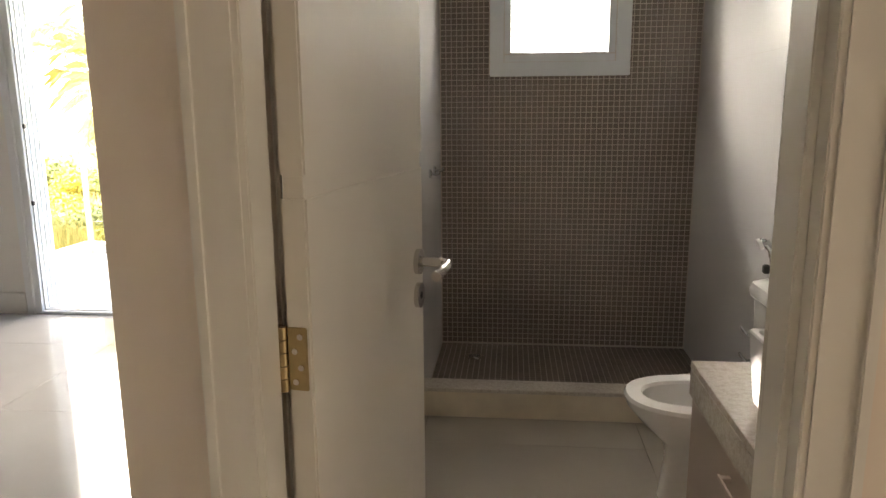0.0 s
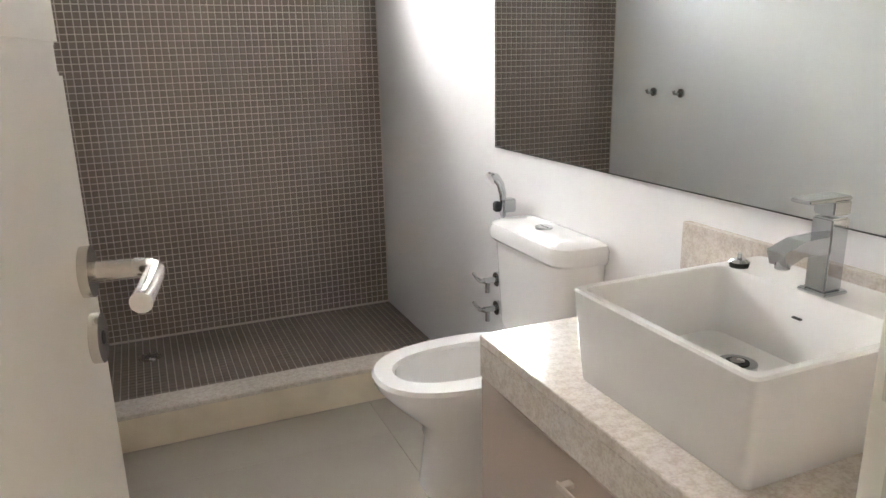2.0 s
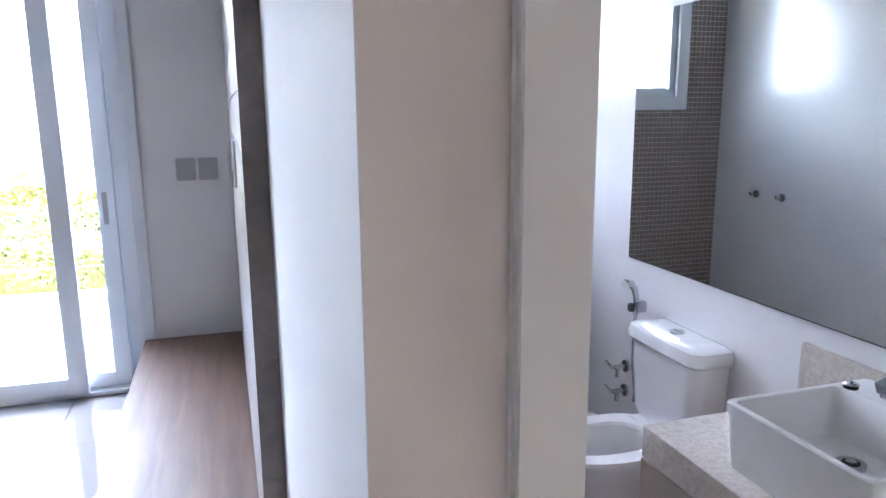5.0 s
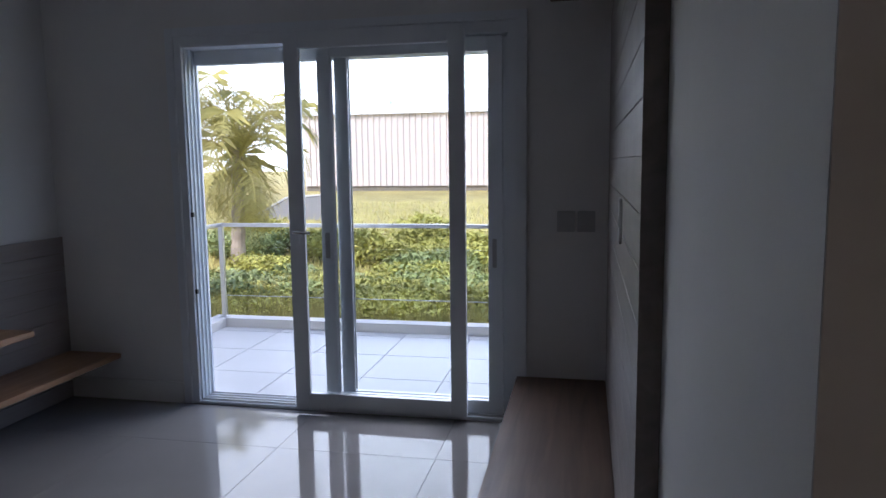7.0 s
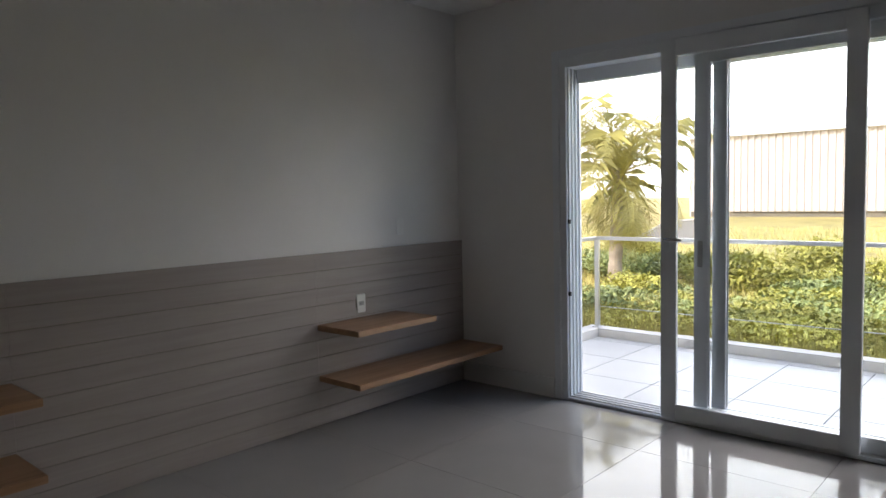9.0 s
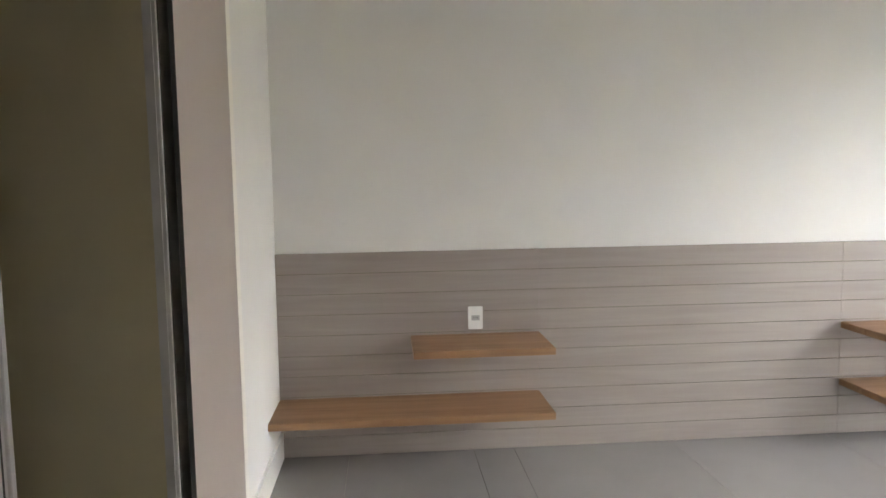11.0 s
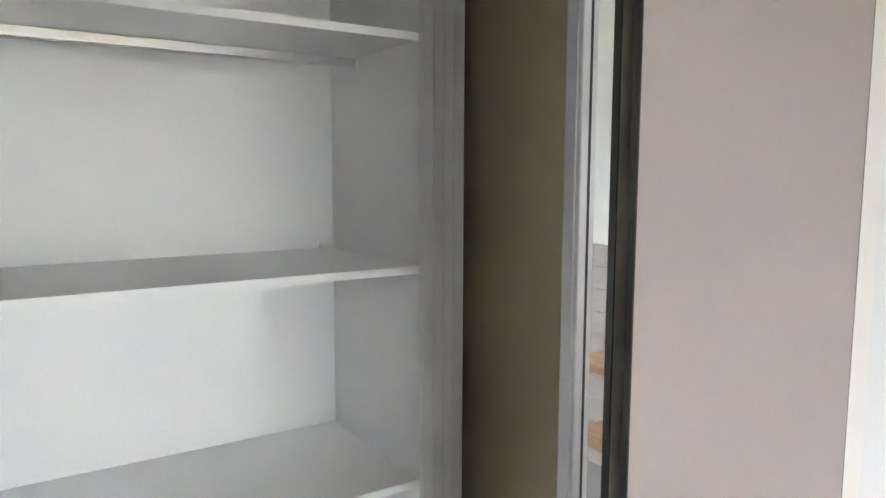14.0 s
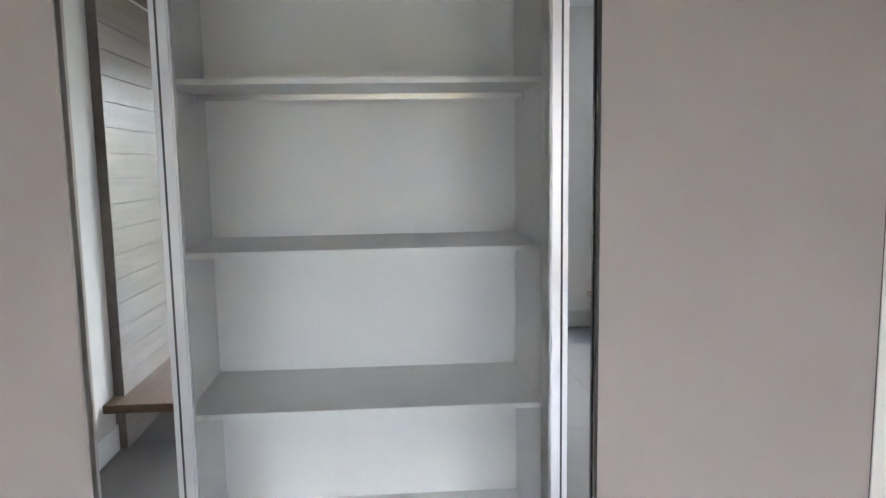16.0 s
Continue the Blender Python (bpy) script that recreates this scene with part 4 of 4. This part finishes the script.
def leaf_cluster(rng, centre, radii, count, size, bm):
    """Small two-sided leaf blades scattered through the outer shell of an uneven mass."""
    for _ in range(count):
        d = Vector((rng.gauss(0, 1), rng.gauss(0, 1), rng.gauss(0, 1))).normalized()
        r = (0.55 + 0.5 * rng.random()) * (0.82 + 0.36 * noise.noise(d * 2.3 + Vector(centre)))
        p = Vector(centre) + Vector((d.x * radii[0] * r, d.y * radii[1] * r, d.z * radii[2] * r))
        if p.z < -0.34:
            continue
        q = Euler((rng.uniform(-0.9, 0.9), rng.uniform(-0.9, 0.9), rng.uniform(0, 6.28))).to_matrix()
        s = size * rng.uniform(0.6, 1.4)
        vs = [bm.verts.new(p + q @ Vector(v)) for v in ((-s, 0, 0), (0, -s * 0.45, s * 0.12), (s, 0, 0), (0, s * 0.45, s * 0.12))]
        bm.faces.new(vs)


def shrub(x, y, w, d, hgt, material, label, seed, count=2600, size=0.06):
    rng = random.Random(seed)
    s = empty("shrub", x, y, -0.35)
    tagged(s, label, "shrub", "shrubs beyond the balcony")
    bm = bmesh.new()
    for k in range(7):
        c = (rng.uniform(-0.6, 0.6) * w, rng.uniform(-0.5, 0.5) * d, hgt * rng.uniform(0.35, 0.72))
        leaf_cluster(rng, c, (w * 0.5, d * 0.5, hgt * 0.42), count // 7, size, bm)
    me = bpy.data.meshes.new("leaves")
    bm.to_mesh(me)
    bm.free()
    me.materials.append(material)
    ob = new("leaves", me)
    ob.parent = s
    tb = bmesh.new()
    for k in range(6):
        tube([(rng.uniform(-0.1, 0.1), rng.uniform(-0.1, 0.1), 0), (rng.uniform(-0.3, 0.3) * w, rng.uniform(-0.3, 0.3) * d, hgt * 0.6)], [0.02, 0.008], 6, tb)
    part("stems", tb, M_BRANCH, s)


for k in range(62):
    rng = random.Random(100 + k)
    y = 6.5 + 8.5 * ((k * 0.618034) % 1.0) ** 0.9
    x = -0.735 + (y + 0.8) * (-0.80 + 1.10 * ((k * 0.7548777) % 1.0))
    m_ = (M_LEAF, M_LEAF2, M_LEAF)[rng.randrange(3)]
    hgt = (0.34 + 0.045 * (y - 6.5)) * rng.uniform(0.8, 1.25)
    shrub(x, y, rng.uniform(0.7, 1.15), rng.uniform(0.6, 1.0), hgt, m_, "low leafy yellow-green garden shrub in sun" if m_ is M_LEAF else "dense green garden shrub in sun", 300 + k, 4200, 0.024 + 0.0014 * y)

hz = bpy.data.materials.new("hazy_sky")
hz.use_nodes = True
hz.node_tree.nodes["Principled BSDF"].inputs["Base Color"].default_value = (0.8, 0.85, 0.9, 1)
hz.node_tree.nodes["Principled BSDF"].inputs["Emission Color"].default_value = (0.95, 0.98, 1.0, 1)
hz.node_tree.nodes["Principled BSDF"].inputs["Emission Strength"].default_value = 0.9
part("backdrop", box(-260, 260, 180, 181, -1, 120), hz, None, "bright white hazy sky beyond the warehouse", category="sky", kind="structure")

rng = random.Random(7)
bv, bf_ = [], []
for _ in range(26000):
    y = 6.0 + 26 * rng.random() ** 1.6
    x = -0.735 + (y + 0.8) * rng.uniform(-1.05, 0.45)
    hgt, w_ = rng.uniform(0.10, 0.28), rng.uniform(0.008, 0.02)
    a, b_ = rng.uniform(-0.1, 0.1), rng.uniform(-0.1, 0.1)
    i = len(bv)
    bv += [(x - w_, y, -0.35), (x + w_, y, -0.35), (x + a, y + b_, -0.35 + hgt)]
    bf_.append((i, i + 1, i + 2))
for _ in range(9000):
    y = rng.uniform(5.95, 8.5)
    x = -0.735 + (y + 0.8) * rng.uniform(-0.85, 0.35)
    hgt, w_ = rng.uniform(0.22, 0.48), rng.uniform(0.006, 0.012)
    a, b_ = rng.uniform(-0.16, 0.16), rng.uniform(-0.16, 0.16)
    i = len(bv)
    bv += [(x - w_, y, -0.35), (x + w_, y, -0.35), (x + a, y + b_, -0.35 + hgt)]
    bf_.append((i, i + 1, i + 2))
me = bpy.data.meshes.new("lawn_grass")
me.from_pydata(bv, [], bf_)
me.materials.append(M_BLADE)
tagged(new("lawn_grass", me), "dry yellow-green grass blades on the lawn", "grass", kind="stuff")


def palm(x, y, seed):
    rng = random.Random(seed)
    p = empty("palm_tree", x, y, -0.35)
    tagged(p, "young feathery palm tree with drooping fronds in sun", "palm tree")
    pts, rad = [], []
    for k in range(15):
        f = k / 14
        pts.append((0.06 * math.sin(f * 2), 0.04 * f, 2.2 * f))
        rad.append(0.12 - 0.035 * f + 0.012 * (k % 2))
    part("trunk", tube(pts, rad, 14), M_TRUNK, p, smooth=False)
    top_ = Vector(pts[-1])
    for k in range(60):
        az = k * 2.39996 + rng.uniform(-0.2, 0.2)
        up = rng.uniform(0.95, 1.55) if k > 26 else rng.uniform(-0.8, 0.8)
        ln = rng.uniform(1.6, 2.4) if k > 26 else rng.uniform(1.0, 1.7)
        bm = bmesh.new()
        spine = []
        pos, ang = Vector(top_) - Vector((0, 0, rng.uniform(0, 0.4))), up
        n = 30
        for i in range(n + 1):
            spine.append(pos.copy())
            pos += Vector((math.cos(az) * math.cos(ang), math.sin(az) * math.cos(ang), math.sin(ang))) * ln / n
            ang -= (0.065 + 0.03 * rng.random()) * (1.25 if i > 13 else 0.6)
        tube(spine, [0.018 * (1 - i / (n + 1)) + 0.003 for i in range(n + 1)], 5, bm)
        side = Vector((-math.sin(az), math.cos(az), 0))
        for i in range(3, n + 1):
            for half in (0, 0.5):
                b0 = spine[i] if not half or i == n else spine[i].lerp(spine[i + 1], 0.5)
                fwd = (spine[min(i + 1, n)] - spine[i - 1]).normalized()
                for sg in (-1, 1):
                    L_ = 0.52 * math.sin(math.pi * (0.12 + 0.8 * i / n)) * rng.uniform(0.8, 1.15)
                    d = (side * sg * 0.8 + fwd * 0.6 + Vector((0, 0, rng.uniform(-0.35, 0.35)))).normalized()
                    mid = b0 + d * L_ * 0.55
                    tip = b0 + d * L_ + Vector((0, 0, -0.14 * L_ / 0.4))
                    wv = fwd * 0.0045
                    vs = [bm.verts.new(v_) for v_ in (b0 - wv, b0 + wv, mid + wv, tip, mid - wv)]
                    bm.faces.new(vs)
        me_ = bpy.data.meshes.new("frond")
        bm.to_mesh(me_)
        bm.free()
        me_.materials.append(M_FROND)
        new("frond", me_).parent = p


palm(-6.5, 10.2, 5)


# ---- pieces: floor tiles, balcony tiles, mosaic ----
def tile_mesh(name, w, d, hgt, bevel, material):
    b = bevel
    v = [(-w / 2, -d / 2, 0), (w / 2, -d / 2, 0), (w / 2, d / 2, 0), (-w / 2, d / 2, 0), (-w / 2 + b, -d / 2 + b, hgt), (w / 2 - b, -d / 2 + b, hgt), (w / 2 - b, d / 2 - b, hgt), (-w / 2 + b, d / 2 - b, hgt)]
    f = [(4, 5, 6, 7), (0, 1, 5, 4), (1, 2, 6, 5), (2, 3, 7, 6), (3, 0, 4, 7)]
    me = bpy.data.meshes.new(name)
    me.from_pydata(v, [], f)
    me.materials.append(material)
    return me


def lay(parent, x0, x1, y0, y1, z, pitch, joint, thick, material, ox=0.0, oy=0.0):
    cache = {}
    i0, i1 = math.floor((x0 - ox) / pitch), math.ceil((x1 - ox) / pitch)
    j0, j1 = math.floor((y0 - oy) / pitch), math.ceil((y1 - oy) / pitch)
    for i in range(i0, i1):
        for j in range(j0, j1):
            a0, a1 = max(x0, ox + i * pitch), min(x1, ox + (i + 1) * pitch)
            b0, b1 = max(y0, oy + j * pitch), min(y1, oy + (j + 1) * pitch)
            if a1 - a0 < 0.03 or b1 - b0 < 0.03:
                continue
            key = (round(a1 - a0, 3), round(b1 - b0, 3))
            if key not in cache:
                cache[key] = tile_mesh("tile", key[0] - joint, key[1] - joint, thick, 0.0008, material)
            t_ = new("tile", cache[key])
            t_.parent = parent
            t_.location = ((a0 + a1) / 2, (b0 + b1) / 2, z)


lay(floor, BED_L, 1.2, -2.32, DOOR_Y0, -0.006, 0.9, 0.0014, 0.006, M_FLOOR, -4.17, 0.10)
lay(floor, BED_L, BED_R, DOOR_Y0, WIN_Y, -0.006, 0.9, 0.0014, 0.006, M_FLOOR, -4.17, 0.10)
lay(floor, BATH_L, BATH_R, DOOR_Y0, 1.994, -0.006, 0.9, 0.0007, 0.006, M_BATHFLOOR, -0.40, -0.05)
lay(balc, -4.20, 1.4, 3.60, 5.60, -0.045, 0.62, 0.006, 0.012, M_BALC, -4.2, 3.60)

PITCH = 0.0298
tile_me = tile_mesh("tile", PITCH - 0.0042, PITCH - 0.0042, 0.004, 0.0009, M_MOSAIC)


def mosaic(parent, cells, near, place, rest_name):
    """Tiles near the walk are objects; those further on are one joined mesh."""
    verts, faces = [], []
    for c in cells:
        m = place(*c)
        if near(*c):
            t_ = new("tile", tile_me)
            t_.parent = parent
            t_.matrix_basis = m
        else:
            base = len(verts)
            verts += [m @ q.co for q in tile_me.vertices]
            faces += [tuple(base + i for i in p_.vertices) for p_ in tile_me.polygons]
    me = bpy.data.meshes.new(rest_name)
    me.from_pydata([tuple(q) for q in verts], [], faces)
    me.materials.append(M_MOSAIC)
    ob = new(rest_name, me)
    ob.parent = parent
    tagged(ob, kind="stuff")


NX = int((BATH_R - BATH_L - 0.012) / PITCH)
wall_cells = []
for i in range(NX):
    for j in range(int((CEIL + 0.029) / PITCH)):
        x, z = BATH_R - 0.003 - (i + 0.5) * PITCH, -0.025 + (j + 0.5) * PITCH
        if -0.170 < x < 0.582 and 1.512 < z < 2.318:
            continue
        wall_cells.append((x, z))
mosaic(tile_wall, wall_cells, lambda x, z: 0.15 < x < 0.65 and 0.84 < z < 1.36, lambda x, z: pose(x, TILE_Y + 0.004, z, 90, 0, 0), "mosaic_rest")
tray_cells = [(BATH_R - 0.003 - (i + 0.5) * PITCH, 2.104 + (j + 0.5) * PITCH) for i in range(NX) for j in range(33)]
mosaic(tray, tray_cells, lambda x, y: 0.45 < x and y < 2.65, lambda x, y: pose(x, y, -0.033), "mosaic_rest")
